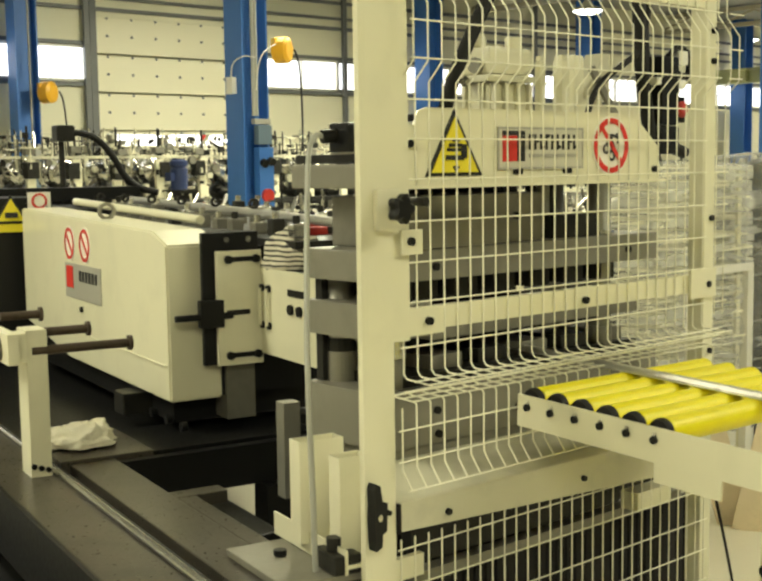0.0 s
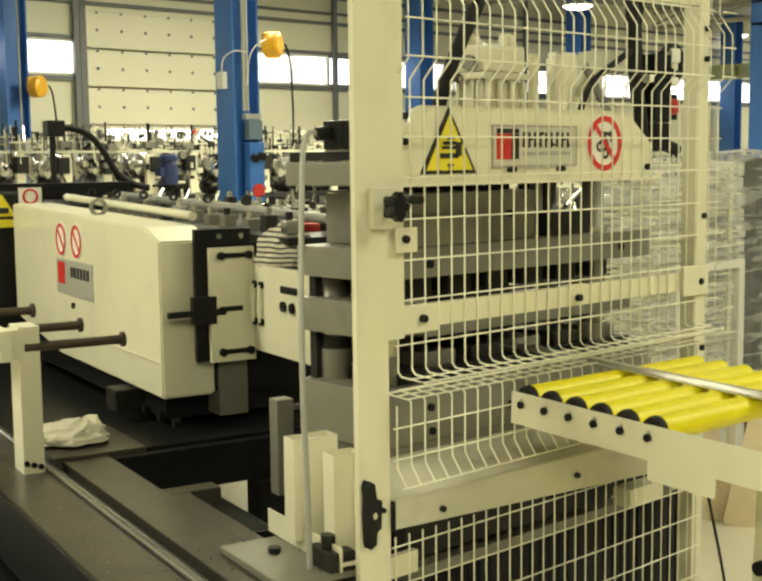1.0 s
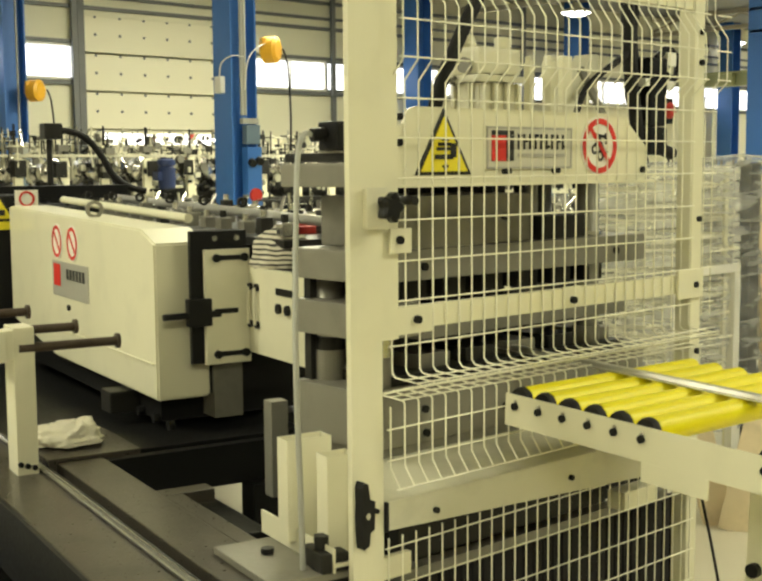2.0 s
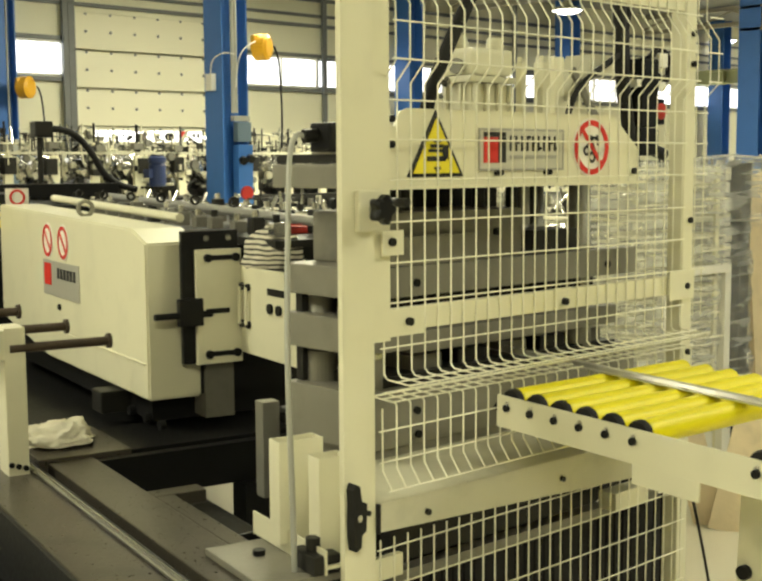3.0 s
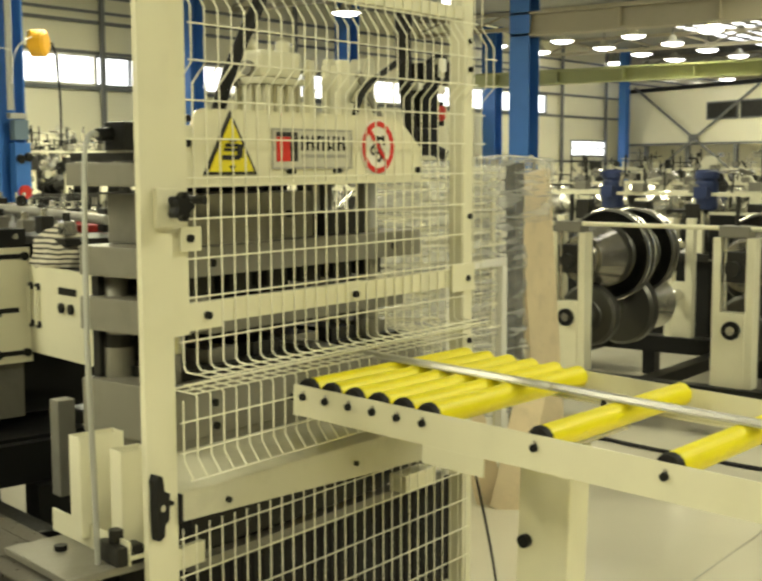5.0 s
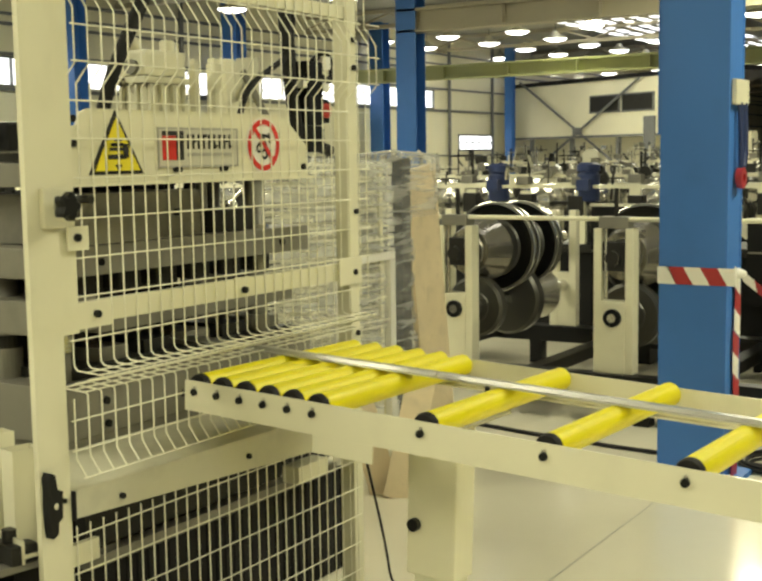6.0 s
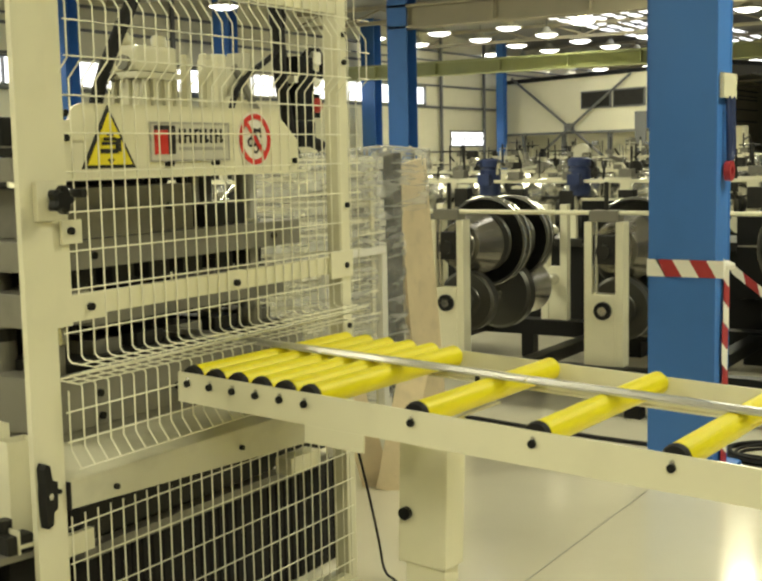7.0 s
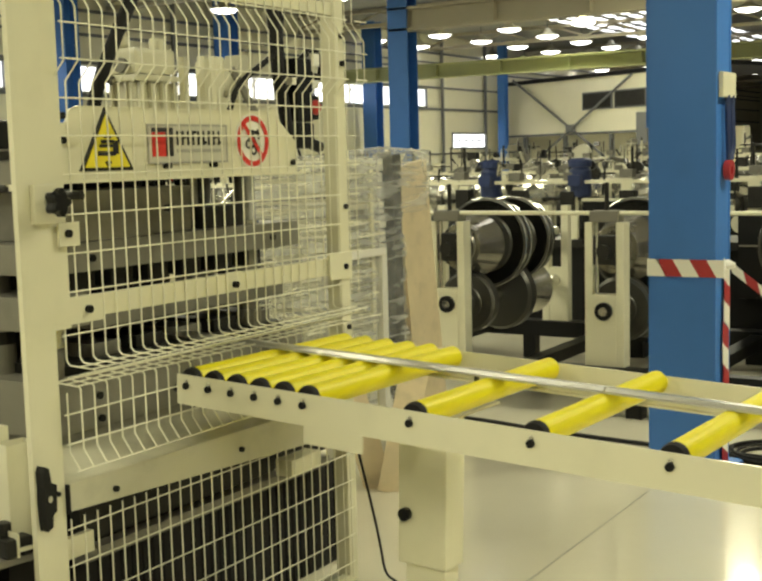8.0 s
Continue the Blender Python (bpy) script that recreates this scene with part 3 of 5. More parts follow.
def drip_tray():
    t = thing("chip_tray", "cream sheet-metal chip tray sloping under the press", "tray")
    bm = bmesh.new()
    a = [(-0.138, -0.03, 0.746), (1.10, -0.03, 0.728), (1.10, 0.215, 0.772), (-0.138, 0.215, 0.780)]
    vs = [bm.verts.new(p) for p in a]
    bm.faces.new(vs)
    ex = bmesh.ops.extrude_face_region(bm, geom=bm.faces[:])
    bmesh.ops.translate(bm, verts=[v for v in ex["geom"] if isinstance(v, bmesh.types.BMVert)], vec=(0, 0, -0.004))
    bmesh.ops.recalc_face_normals(bm, faces=bm.faces)
    # shade of the press overhead is put into the tray's darker cream
    part("sheet", bm, DIM_WORN_CREAM, t)
    part("front_lip", prism([(-0.138, 0.668), (1.05, 0.606), (1.08, 0.64), (1.10, 0.728), (-0.138, 0.745)], -0.036, -0.031), DIM_WORN_CREAM, t)
    part("edge_seal", B(-0.145, -0.138, -0.042, -0.030, 0.665, 0.745), RUBBER, t)
    for x, z in ((0.036, 0.690), (0.609, 0.675)):
        bolt_head(t, x, -0.040, z, 0.009)
    part("support", B(-0.14, -0.02, 0.0, 0.02, 0.52, 0.58), CREAM, t)
    part("bracket", B(0.92, 1.10, -0.01, 0.06, 0.50, 0.56, bevel=0.004), CREAM, t)


drip_tray()


# ---- punching press ----
def punch_press():
    p = thing("punch_press", "grey hydraulic punching press on guide pillars", "press", pose(0.7, 0.42, 0))
    X0, X1, Y0, Y1 = -0.655, 0.63, -0.20, 0.17
    part("base_block", B(X0, X1, Y0, Y1, 0.80, 0.968, bevel=0.006), STEEL, p)
    part("base_block", B(X0 + 0.02, X1 + 0.05, Y0 + 0.01, Y1, 0.62, 0.80, bevel=0.006), STEEL, p)
    part("die_rail", B(X0 + 0.10, X1 - 0.05, Y0 + 0.05, Y1 - 0.05, 0.968, 1.0), DARK, p)
    for k in range(5):
        x = X0 + 0.26 + k * 0.2
        part("die_block", B(x, x + 0.13, Y0 + 0.08, Y1 - 0.08, 1.0, 1.045, bevel=0.004), DARK if k % 2 else PLATE, p)
    for bx, bz in ((-0.45, 0.828), (-0.455, 0.900), (-0.1, 0.86)):
        bolt_head(p, bx, Y0 - 0.003, bz, 0.012)
    part("head_block", B(X0, X1 - 0.1, Y0 + 0.05, Y1 + 0.05, 1.555, 1.625, bevel=0.006), STEEL, p)
    part("head_block", B(X0 + 0.01, X1 - 0.1, Y0 + 0.06, Y1 + 0.04, 1.629, 1.655, bevel=0.004), DARK, p)
    for x in (X0 + 0.09, 0.42):
        for y in (Y0 + 0.09, Y1 - 0.07):
            part("guide_pillar", R((x, y, 0.96), (x, y, 1.56 if x > 0 or y < 0 else 1.284), 0.040, 32), PILLAR, p, smooth=True)
            part("pillar_sleeve", R((x, y, 0.968), (x, y, 1.06), 0.046, 24), STEEL, p)
    # added dark sheets that keep the gaps through the press dark
    part("back_plate", B(X0 + 0.03, X1 - 0.38, Y1 - 0.05, Y1 - 0.02, 0.969, 1.28), DARK, p)
    part("back_plate", B(X0 + 0.40, X1 - 0.38, Y1 - 0.05, Y1 - 0.02, 1.281, 1.554), DARK, p)
    for x in (X0 + 0.30, X0 + 0.62, 0.125, 0.185, 0.225):
        part("push_rod", R((x, -0.06, 1.42), (x, -0.06, 1.56), 0.021, 16), STEEL if x == 0.185 else DARK, p)
    # moving ram: upper plate, tool holder, punches
    ram = part("ram", B(X0, X1, Y0, Y1, 1.285, 1.376, bevel=0.006), STEEL, p)
    part("ram_block", B(X0 + 0.10, 0.04, Y0 + 0.02, Y1 - 0.02, 1.378, 1.530, bevel=0.006), PLATE, ram)
    part("ram_block", B(X0 + 0.04, X0 + 0.46, Y0 - 0.004, Y0 + 0.018, 1.378, 1.462, bevel=0.004), STEEL, ram)
    part("ram_block", B(0.09, 0.31, Y0 + 0.01, Y0 + 0.16, 1.378, 1.455, bevel=0.006), DARK, ram)
    for x in (X0 + 0.09, 0.42):
        part("bush", R((x, Y0 + 0.09, 1.376), (x, Y0 + 0.09, 1.39), 0.052, 24), BRIGHT, ram)
    for x, z in ((X0 + 0.20, 1.325), (X1 - 0.17, 1.325), (X0 + 0.55, 1.46)):
        bolt_head(ram, x, Y0 - 0.003, z, 0.012)
    for k in range(6):
        x = X0 + 0.17 + k * 0.17
        part("punch_holder", B(x, x + 0.10, Y0 + 0.06, Y1 - 0.10, 1.225, 1.284, bevel=0.004), DARK, ram)
    # stripper plate under the ram
    st = part("stripper_plate", B(X0, X0 + 0.20, Y0 + 0.02, Y1, 1.118, 1.220, bevel=0.006), STEEL, p)
    part("stripper_bar", B(X0 + 0.22, X1 - 0.05, Y0 + 0.04, Y1 - 0.05, 1.10, 1.165, bevel=0.006), PLATE, st)
    for k in range(5):
        x = X0 + 0.28 + k * 0.19
        part("punch", R((x, -0.02, 1.06), (x, -0.02, 1.10), 0.02, 12), DARK, st)
    for x in (X0 + 0.03, X0 + 0.16):
        part("spring_rod", R((x, Y0 + 0.08, 1.220), (x, Y0 + 0.08, 1.282), 0.018, 12), DARK, st)
    # side guides under the stripper
    part("guide_bush", R((X0 + 0.09, Y0 + 0.09, 1.06), (X0 + 0.09, Y0 + 0.09, 1.12), 0.055, 20), BRIGHT, p)
    part("guide_bush", R((X0 + 0.09, Y1 - 0.07, 1.0), (X0 + 0.09, Y1 - 0.07, 1.10), 0.045, 20), DARK, p)
    # stand below
    part("stand", B(X0 + 0.06, X1 - 0.05, Y0 + 0.12, Y1 + 0.1, 0.0, 0.62), DARK, p)
    part("stand_rail", B(X0 + 0.0, X1, Y0 - 0.1, Y0 - 0.06, 0.50, 0.60), DARK, p)
    part("stand_rail", B(X0 + 0.0, X1, Y0 - 0.11, Y0 - 0.06, 0.44, 0.475), STEEL, p)
    c = None
    for k in range(31):
        x = X0 + 0.02 + k * 0.047
        if c is None:
            c = part("curtain_strip", B(-0.022, 0.022, -0.006, 0.006, 0.03, 0.435), RUBBER, p, m=pose(x, Y0 - 0.07, 0, 0, 0, 7))
        else:
            again(c, pose(x, Y0 - 0.07, 0, 0, 0, 7), p)
    return p, ram, st


press, ram, stripper = punch_press()


def hydraulic_head():
    h = thing("hydraulic_cylinder", "cream ribbed hydraulic cylinder housing over the press", "cylinder", pose(0.85, 0.545, 1.656))
    part("housing", B(-0.095, 0.100, -0.066, 0.066, 0.0, 0.235, bevel=0.010), CREAM, h)
    part("flange", B(-0.118, 0.112, -0.084, 0.082, 0.237, 0.260, bevel=0.006), CREAM, h)
    part("upper_case", B(-0.105, 0.105, -0.075, 0.075, 0.262, 0.352, bevel=0.016), CREAM, h)
    for x in (-0.085, -0.03, 0.03, 0.088):
        part("rib", B(x - 0.006, x + 0.006, -0.082, -0.0665, 0.01, 0.235, bevel=0.003), CREAM, h)
    for y in (-0.03, 0.04):
        part("rib", B(-0.112, -0.0955, y - 0.006, y + 0.006, 0.01, 0.235, bevel=0.003), CREAM, h)
    part("dome", lathe([(0.034, 0.353), (0.034, 0.372), (0.028, 0.392), (0.014, 0.40), (0.012, 0.415)], pose(-0.055, 0.03, 0), 28), CREAM, h, smooth=True)
    part("fitting", lathe([(0.028, 0.353), (0.028, 0.388), (0.022, 0.395)], pose(0.070, -0.02, 0), 20), CREAM, h)
    part("gauge", R((-0.106, -0.02, 0.29), (-0.126, -0.022, 0.292), 0.026, 20), PLATE, h)
    part("drain_plug", R((-0.135, 0.02, 0.235), (-0.118, 0.02, 0.248), 0.014, 10), BRIGHT, h)
    for x, y, z1, w in ((1.02, 0.49, 0.325, 0.014), (1.12, 0.48, 0.332, 0.021)):
        b = thing("valve_block", "cream upright valve block beside the cylinder", "valve", pose(x, y, 1.658))
        part("column", B(-w, w, -w, w, 0.0, z1 - 0.012, bevel=0.005), CREAM, b)
        part("cap", B(-w * 0.8, w * 0.8, -w * 0.8, w * 0.8, z1 - 0.011, z1 + 0.006, bevel=0.003), CREAM, b)
        part("base", B(-w - 0.02, w + 0.02, -w - 0.01, w + 0.01, -0.001, 0.028), PLATE, b)
    m = thing("control_box", "cream junction box with dark cable glands", "junction box", pose(1.27, 0.53, 1.66))
    part("case", B(-0.055, 0.0, -0.03, 0.03, 0.0, 0.345, bevel=0.008), CREAM, m)
    part("case", B(0.004, 0.12, -0.02, 0.05, 0.0, 0.19, bevel=0.008), CREAM, m)
    part("cover", prism([(0.02, 0.192), (0.16, 0.192), (0.16, 0.36), (0.12, 0.36)], -0.02, 0.06), DIM_WORN_CREAM, m)
    part("strut", B(-0.014, 0.014, -0.055, -0.042, 0.0, 0.24, m=Matrix.Translation((0.02, 0, 0.30)) @ Matrix.Rotation(radians(140), 4, "Y")), PLATE, m)
    part("gland", R((-0.02, -0.051, 0.06), (-0.02, -0.085, 0.06), 0.022, 12), DARK, m)
    part("gland", R((0.06, -0.031, 0.05), (0.06, -0.075, 0.05), 0.022, 12), DARK, m)
    part("terminal", B(-0.06, 0.12, -0.075, -0.051, 0.012, 0.035, bevel=0.004), DARK, m)
    v = thing("solenoid_valve", "black solenoid valve with pale plugs on the hose bundle", "valve", pose(1.72, 0.47, 1.66))
    part("body", B(-0.06, 0.05, -0.03, 0.05, 0.10, 0.36, bevel=0.01), BLACK, v)
    part("body", B(-0.05, 0.07, -0.02, 0.05, -0.01, 0.098, bevel=0.012), BLACK, v)
    part("plug", B(0.052, 0.11, -0.03, 0.03, 0.33, 0.385, bevel=0.008), SIGN_WHITE, v)
    part("plug", B(0.052, 0.10, -0.03, 0.03, 0.24, 0.275, bevel=0.008), SIGN_WHITE, v)
    part("plug", B(-0.09, -0.061, -0.03, 0.03, 0.25, 0.28, bevel=0.006), SIGN_WHITE, v)
    e = thing("red_mushroom_button", "red emergency stop button on a dark stem", "button", pose(1.805, 0.46, 1.822))
    part("head", lathe([(0.03, 0.0), (0.032, 0.012), (0.02, 0.024)], pose(0, 0, 0, 90, 0, 0), 20), RED, e)
    part("box", B(-0.04, 0.04, 0.002, 0.06, -0.05, 0.05, bevel=0.006), BLACK, e)
    # hoses
    for pts, r in (([(0.54, 0.50, 1.66), (0.545, 0.49, 1.76), (0.565, 0.47, 1.88), (0.655, 0.46, 2.05), (0.73, 0.46, 2.16), (0.92, 0.46, 2.5)], 0.024),
                   ([(1.21, 0.46, 1.70), (1.25, 0.45, 1.86), (1.34, 0.45, 1.93), (1.47, 0.46, 1.99), (1.58, 0.47, 2.04), (1.63, 0.47, 2.3)], 0.012),
                   ([(1.54, 0.47, 2.6), (1.55, 0.47, 2.15), (1.57, 0.47, 1.95), (1.63, 0.47, 1.72), (1.66, 0.5, 1.62)], 0.026),
                   ([(1.60, 0.50, 2.6), (1.61, 0.50, 2.1), (1.62, 0.50, 1.9), (1.67, 0.50, 1.74), (1.69, 0.50, 1.66)], 0.028),
                   ([(1.66, 0.54, 2.6), (1.66, 0.54, 2.2), (1.67, 0.54, 2.06), (1.74, 0.52, 1.70), (1.90, 0.50, 1.655)], 0.024),
                   ([(1.74, 0.47, 2.02), (1.80, 0.46, 2.07), (1.87, 0.46, 2.02), (1.86, 0.46, 1.94), (1.78, 0.46, 1.96)], 0.014)):
        tagged(part("hydraulic_hose", pipe(pts, r, 10, smooth=2), RUBBER, None, smooth=True), "black rubber hydraulic hose above the press", "hose", "press hoses")
    c = thing("cable_connector", "black right-angled cable connector on the press head", "connector", pose(0.075, 0.40, 1.66))
    part("body", B(-0.035, 0.05, -0.04, 0.05, 0.0, 0.085, bevel=0.008), BLACK, c)
    part("gland", R((-0.035, 0.02, 0.05), (-0.075, 0.03, 0.045), 0.020, 14), BLACK, c)
    part("foot", B(-0.03, 0.05, -0.04, 0.05, -0.006, -0.0005), STEEL, c)
    tagged(part("signal_cable", pipe([(0.005, 0.43, 1.705), (-0.02, 0.43, 1.715), (-0.06, 0.41, 1.69), (-0.094, 0.38, 1.62), (-0.178, 0.28, 1.48), (-0.296, 0.14, 1.20), (-0.325, 0.10, 1.0), (-0.318, 0.10, 0.8), (-0.313, 0.10, 0.56), (-0.31, 0.10, 0.3)], 0.008, 10, smooth=2), GREY_CABLE, None, smooth=True),
           "grey cable hanging down beside the press", "cable")


hydraulic_head()


# ---- run-out roller table ----
TABLE = pose(0.277, -0.11, 0.95, 2.0, 0, -3.3)


def roller_table():
    t = thing("roller_table", "cream run-out table with yellow sleeved rollers", "roller table", TABLE)
    W, END = 0.81, -3.4
    for x, s in ((0.0, 1), (W, -1)):
        f = part("side_rail", prism([(0, -0.058), (0.006, -0.058), (0.006, 0.032), (0, 0.032)], END, 0.04), CREAM, t, m=pose(x if s > 0 else x, 0, 0))
        part("rail_flange", B(0.0065 * s, 0.04 * s, END, 0.04, -0.058, -0.053), CREAM, f)
    part("end_cap", B(0.007, W - 0.001, 0.034, 0.04, -0.045, 0.0), CREAM, t)
    ys = [-0.088 * k for k in range(6)] + [-0.088 * (9 + 4 * k) for k in range(7)]
    for y in ys:
        rl = part("roller", lathe([(0.031, 0.0), (0.0345, 0.004), (0.0345, W - 0.056), (0.031, W - 0.052)], pose(0.034, y, 0.016, 0, 90, 0), 28), YELLOW, t, smooth=False)
        part("end_ring", lathe([(0.010, -0.024), (0.032, -0.022), (0.0355, -0.012), (0.0355, -0.001)], pose(0.034, y, 0.016, 0, 90, 0), 24), RUBBER, rl)
        part("axle", R((-0.002, y, 0.012), (W + 0.004, y, 0.012), 0.007, 10), BRIGHT, rl)
        part("bolt", R((-0.009, y, 0.0), (-0.0005, y, 0.0), 0.0105, 12), BLACK, t)
    # legs under the table
    for ly in (-0.675, -2.9):
        leg = part("leg", B(0.25, 0.35, ly - 0.075, ly + 0.086, -0.49, -0.0595, bevel=0.006), CREAM, t, m=pose(0, 0, 0, 0, 0, 0))
        part("lower_leg", B(0.26, 0.34, ly - 0.065, ly + 0.065, -0.93, -0.49, bevel=0.004), CREAM, leg)
        part("clamp_knob", R((0.248, ly + 0.056, -0.34), (0.230, ly + 0.056, -0.34), 0.019, 14), BLACK, leg)
        part("foot", B(0.20, 0.40, ly - 0.12, ly + 0.12, -0.95, -0.93), CREAM, leg)
    part("cross_beam", B(0.007, 0.56, -0.745, -0.60, -0.059, -0.0525), CREAM, t)
    part("gusset", prism([(0.0005, -0.0585), (0.006, -0.0585), (0.006, -0.108), (0.0005, -0.108)], -0.64, -0.44), CREAM, t)
    part("cross_beam", B(0.007, 0.56, -2.97, -2.83, -0.059, -0.0525), CREAM, t)
    part("stop_screw", R((0.60, -0.64, -0.03), (0.60, -0.64, 0.02), 0.008, 10), DARK, t)
    return t


table = roller_table()


def strip_profile(name, y0, y1, label):
    """A formed steel hat profile lying on the rollers."""
    s = thing(name, label, "metal strip", TABLE)
    pr = [(-0.030, 0.0), (-0.030, 0.0035), (-0.016, 0.0035), (-0.012, 0.014), (0.012, 0.014), (0.016, 0.0035), (0.030, 0.0035), (0.030, 0.0),
          (0.014, 0.0), (0.010, 0.010), (-0.010, 0.010), (-0.014, 0.0)]
    part("web", prism(pr, y0, y1), GALV, s, m=pose(0.428, 0, 0.0517))
    return s


strip_in = strip_profile("steel_profile", -0.573, 2.2, "bright formed steel profile feeding out of the press")
strip_out = strip_profile("steel_profile", -3.6, -0.577, "bright formed steel profile cut off and lying on the rollers")


# ---- feeder beside the press ----
FEED = pose(0.30, 1.80, 0, 0, 0, -11)


def feed_unit():
    f = thing("feed_unit", "cream sheet-metal feed unit with stickers and adjusting plate", "feeder", FEED)
    cover = bmesh.new()
    # side outline (y, z), extruded across x
    out = [(0.0, 0.69), (0.0, 1.318), (0.16, 1.371), (2.25, 1.415), (2.25, 0.80), (1.42, 0.69)]
    a = [cover.verts.new((0.0, y, z)) for y, z in out]
    b = [cover.verts.new((0.225, y, z)) for y, z in out]
    cover.faces.new(a); cover.faces.new(b[::-1])
    for k in range(len(a)):
        cover.faces.new((a[k], b[k], b[(k + 1) % len(a)], a[(k + 1) % len(a)]))
    bmesh.ops.recalc_face_normals(cover, faces=cover.faces)
    bmesh.ops.bevel(cover, geom=cover.edges[:], offset=0.008, segments=2, affect="EDGES")
    cv = part("cover", cover, CREAM, f)
    part("fold_line", B(-0.006, -0.0005, 0.03, 1.25, 0.830, 0.838), CREAM, cv)
    # stickers on the side
    for y in (1.33, 1.08):
        part("prohibition_sticker", R((-0.003, y, 1.265), (-0.0005, y, 1.265), 0.087, 28), SIGN_WHITE, cv, "round red and white prohibition sticker")
        rg = ring(0, 0, 0, 0.062, 0.078)
        bmesh.ops.transform(rg, matrix=pose(-0.0055, y, 1.265, 0, 0, 90), verts=rg.verts)
        part("ring", rg, SIGN_RED, cv)
        part("cross_bar", B(-0.0063, -0.0035, -0.06, 0.06, -0.007, 0.007, m=pose(0, y, 1.265, 45, 0, 0)), SIGN_RED, cv)
    part("maker_plate", B(-0.004, -0.0005, 0.85, 1.42, 1.00, 1.17), SIGN_GREY, cv, "grey maker's plate with a red block")
    part("plate_block", B(-0.007, -0.0045, 1.28, 1.39, 1.05, 1.155), SIGN_RED, cv)
    br = bmesh.new()
    for k in range(6):
        box(br, -0.007, -0.0045, 0.90 + k * 0.05, 0.93 + k * 0.05, 1.09, 1.14)
    part("lettering", br, SIGN_BLACK, cv)
    part("screw", R((-0.012, 1.16, 0.955), (0, 1.16, 0.955), 0.014, 10), BLACK, cv)
    # lifting eye
    part("lifting_eye", ring(0.10, 1.05, 1.425, 0.026, 0.042, dy=0.018), STEEL, f)
    # adjusting plate at the front
    adj = part("adjusting_plate", B(0.127, 0.37, -0.06, -0.035, 0.835, 1.366, bevel=0.004), BLACK, f)
    for x in (0.23, 0.325):
        part("screw", R((x, -0.066, 1.335), (x, -0.058, 1.335), 0.012, 12), BRIGHT, adj)
    part("block", B(0.10, 0.20, -0.10, -0.061, 0.99, 1.10, bevel=0.006), BLACK, adj)
    part("spindle", R((0.0, -0.085, 1.035), (0.24, -0.085, 1.035), 0.013, 12), BLACK, adj)
    fp = part("face_plate", B(0.178, 0.372, -0.085, -0.062, 0.832, 1.292, bevel=0.003), CREAM, f)
    for z, w in ((1.258, 0.16), (1.045, 0.12), (0.872, 0.16)):
        part("slot", B(0.215, 0.215 + w * 0.85, -0.089, -0.0855, z - 0.010, z + 0.010, bevel=0.004), BLACK, fp)
    for z in (1.258, 0.872):
        for x in (0.225, 0.345):
            bolt_head(fp, x, -0.094, z, 0.017)
    # arm towards the press
    am = part("arm", B(0.365, 0.393, -0.95, -0.0865, 0.872, 1.218, bevel=0.004), CREAM, f)
    for y0, z in ((-0.11, 1.14), (-0.11, 0.99), (-0.17, 1.14), (-0.17, 0.99)):
        part("bolt", R((0.353, y0, z), (0.365, y0, z), 0.015, 12), BLACK, am)
    hd = bmesh.new()
    rod(hd, (0.350, -0.11, 0.99), (0.350, -0.11, 1.14), 0.007, 10)
    rod(hd, (0.350, -0.17, 0.99), (0.350, -0.17, 1.14), 0.007, 10)
    part("grab_handle", hd, CREAM, am)
    for y in (-0.365, -0.44):
        part("bolt", R((0.353, y, 1.073), (0.365, y, 1.073), 0.020, 12), BLACK, am)
    part("slot", B(0.360, 0.3645, -0.48, -0.34, 1.125, 1.152, bevel=0.004), BLACK, am)
    part("arm", B(0.60, 0.63, -0.95, 0.0, 0.862, 1.215), CREAM, f)
    part("arm_cover", B(0.394, 0.60, -0.95, 0.0, 1.195, 1.212), DARK, f)
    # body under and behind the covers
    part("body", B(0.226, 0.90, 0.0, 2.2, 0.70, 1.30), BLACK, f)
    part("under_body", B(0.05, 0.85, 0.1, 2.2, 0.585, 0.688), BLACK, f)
    part("foot_block", B(0.235, 0.36, -0.02, 0.10, 0.60, 0.83), PLATE, f)
    for y in (0.30, 0.12, -0.05):
        part("knob", R((0.02, y, 0.60), (0.045, y, 0.60), 0.02, 10), BLACK, f)
    part("pillow_block", B(-0.08, 0.05, 0.35, 0.48, 0.585, 0.68, bevel=0.01), DARK, f)
    return f


feed_unit()

striped = bmesh.new()
bmesh.ops.create_icosphere(striped, subdivisions=4, radius=1.0)
for v in striped.verts:
    d = v.co.normalized()
    n = noise.noise(d * 2.3) * 0.25
    v.co = Vector((d.x * 0.115 * (1 + n), d.y * 0.14 * (1 + n), max(0.0, (d.z + 0.35) * 0.115 * (1 + n))))
gl = thing("folded_gloves", "heap of striped knitted work gloves on the arm", "gloves", FEED @ pose(0.48, -0.16, 1.2125))
part("cloth", striped, STRIPED, gl, smooth=True)

BEDZ = 0.55


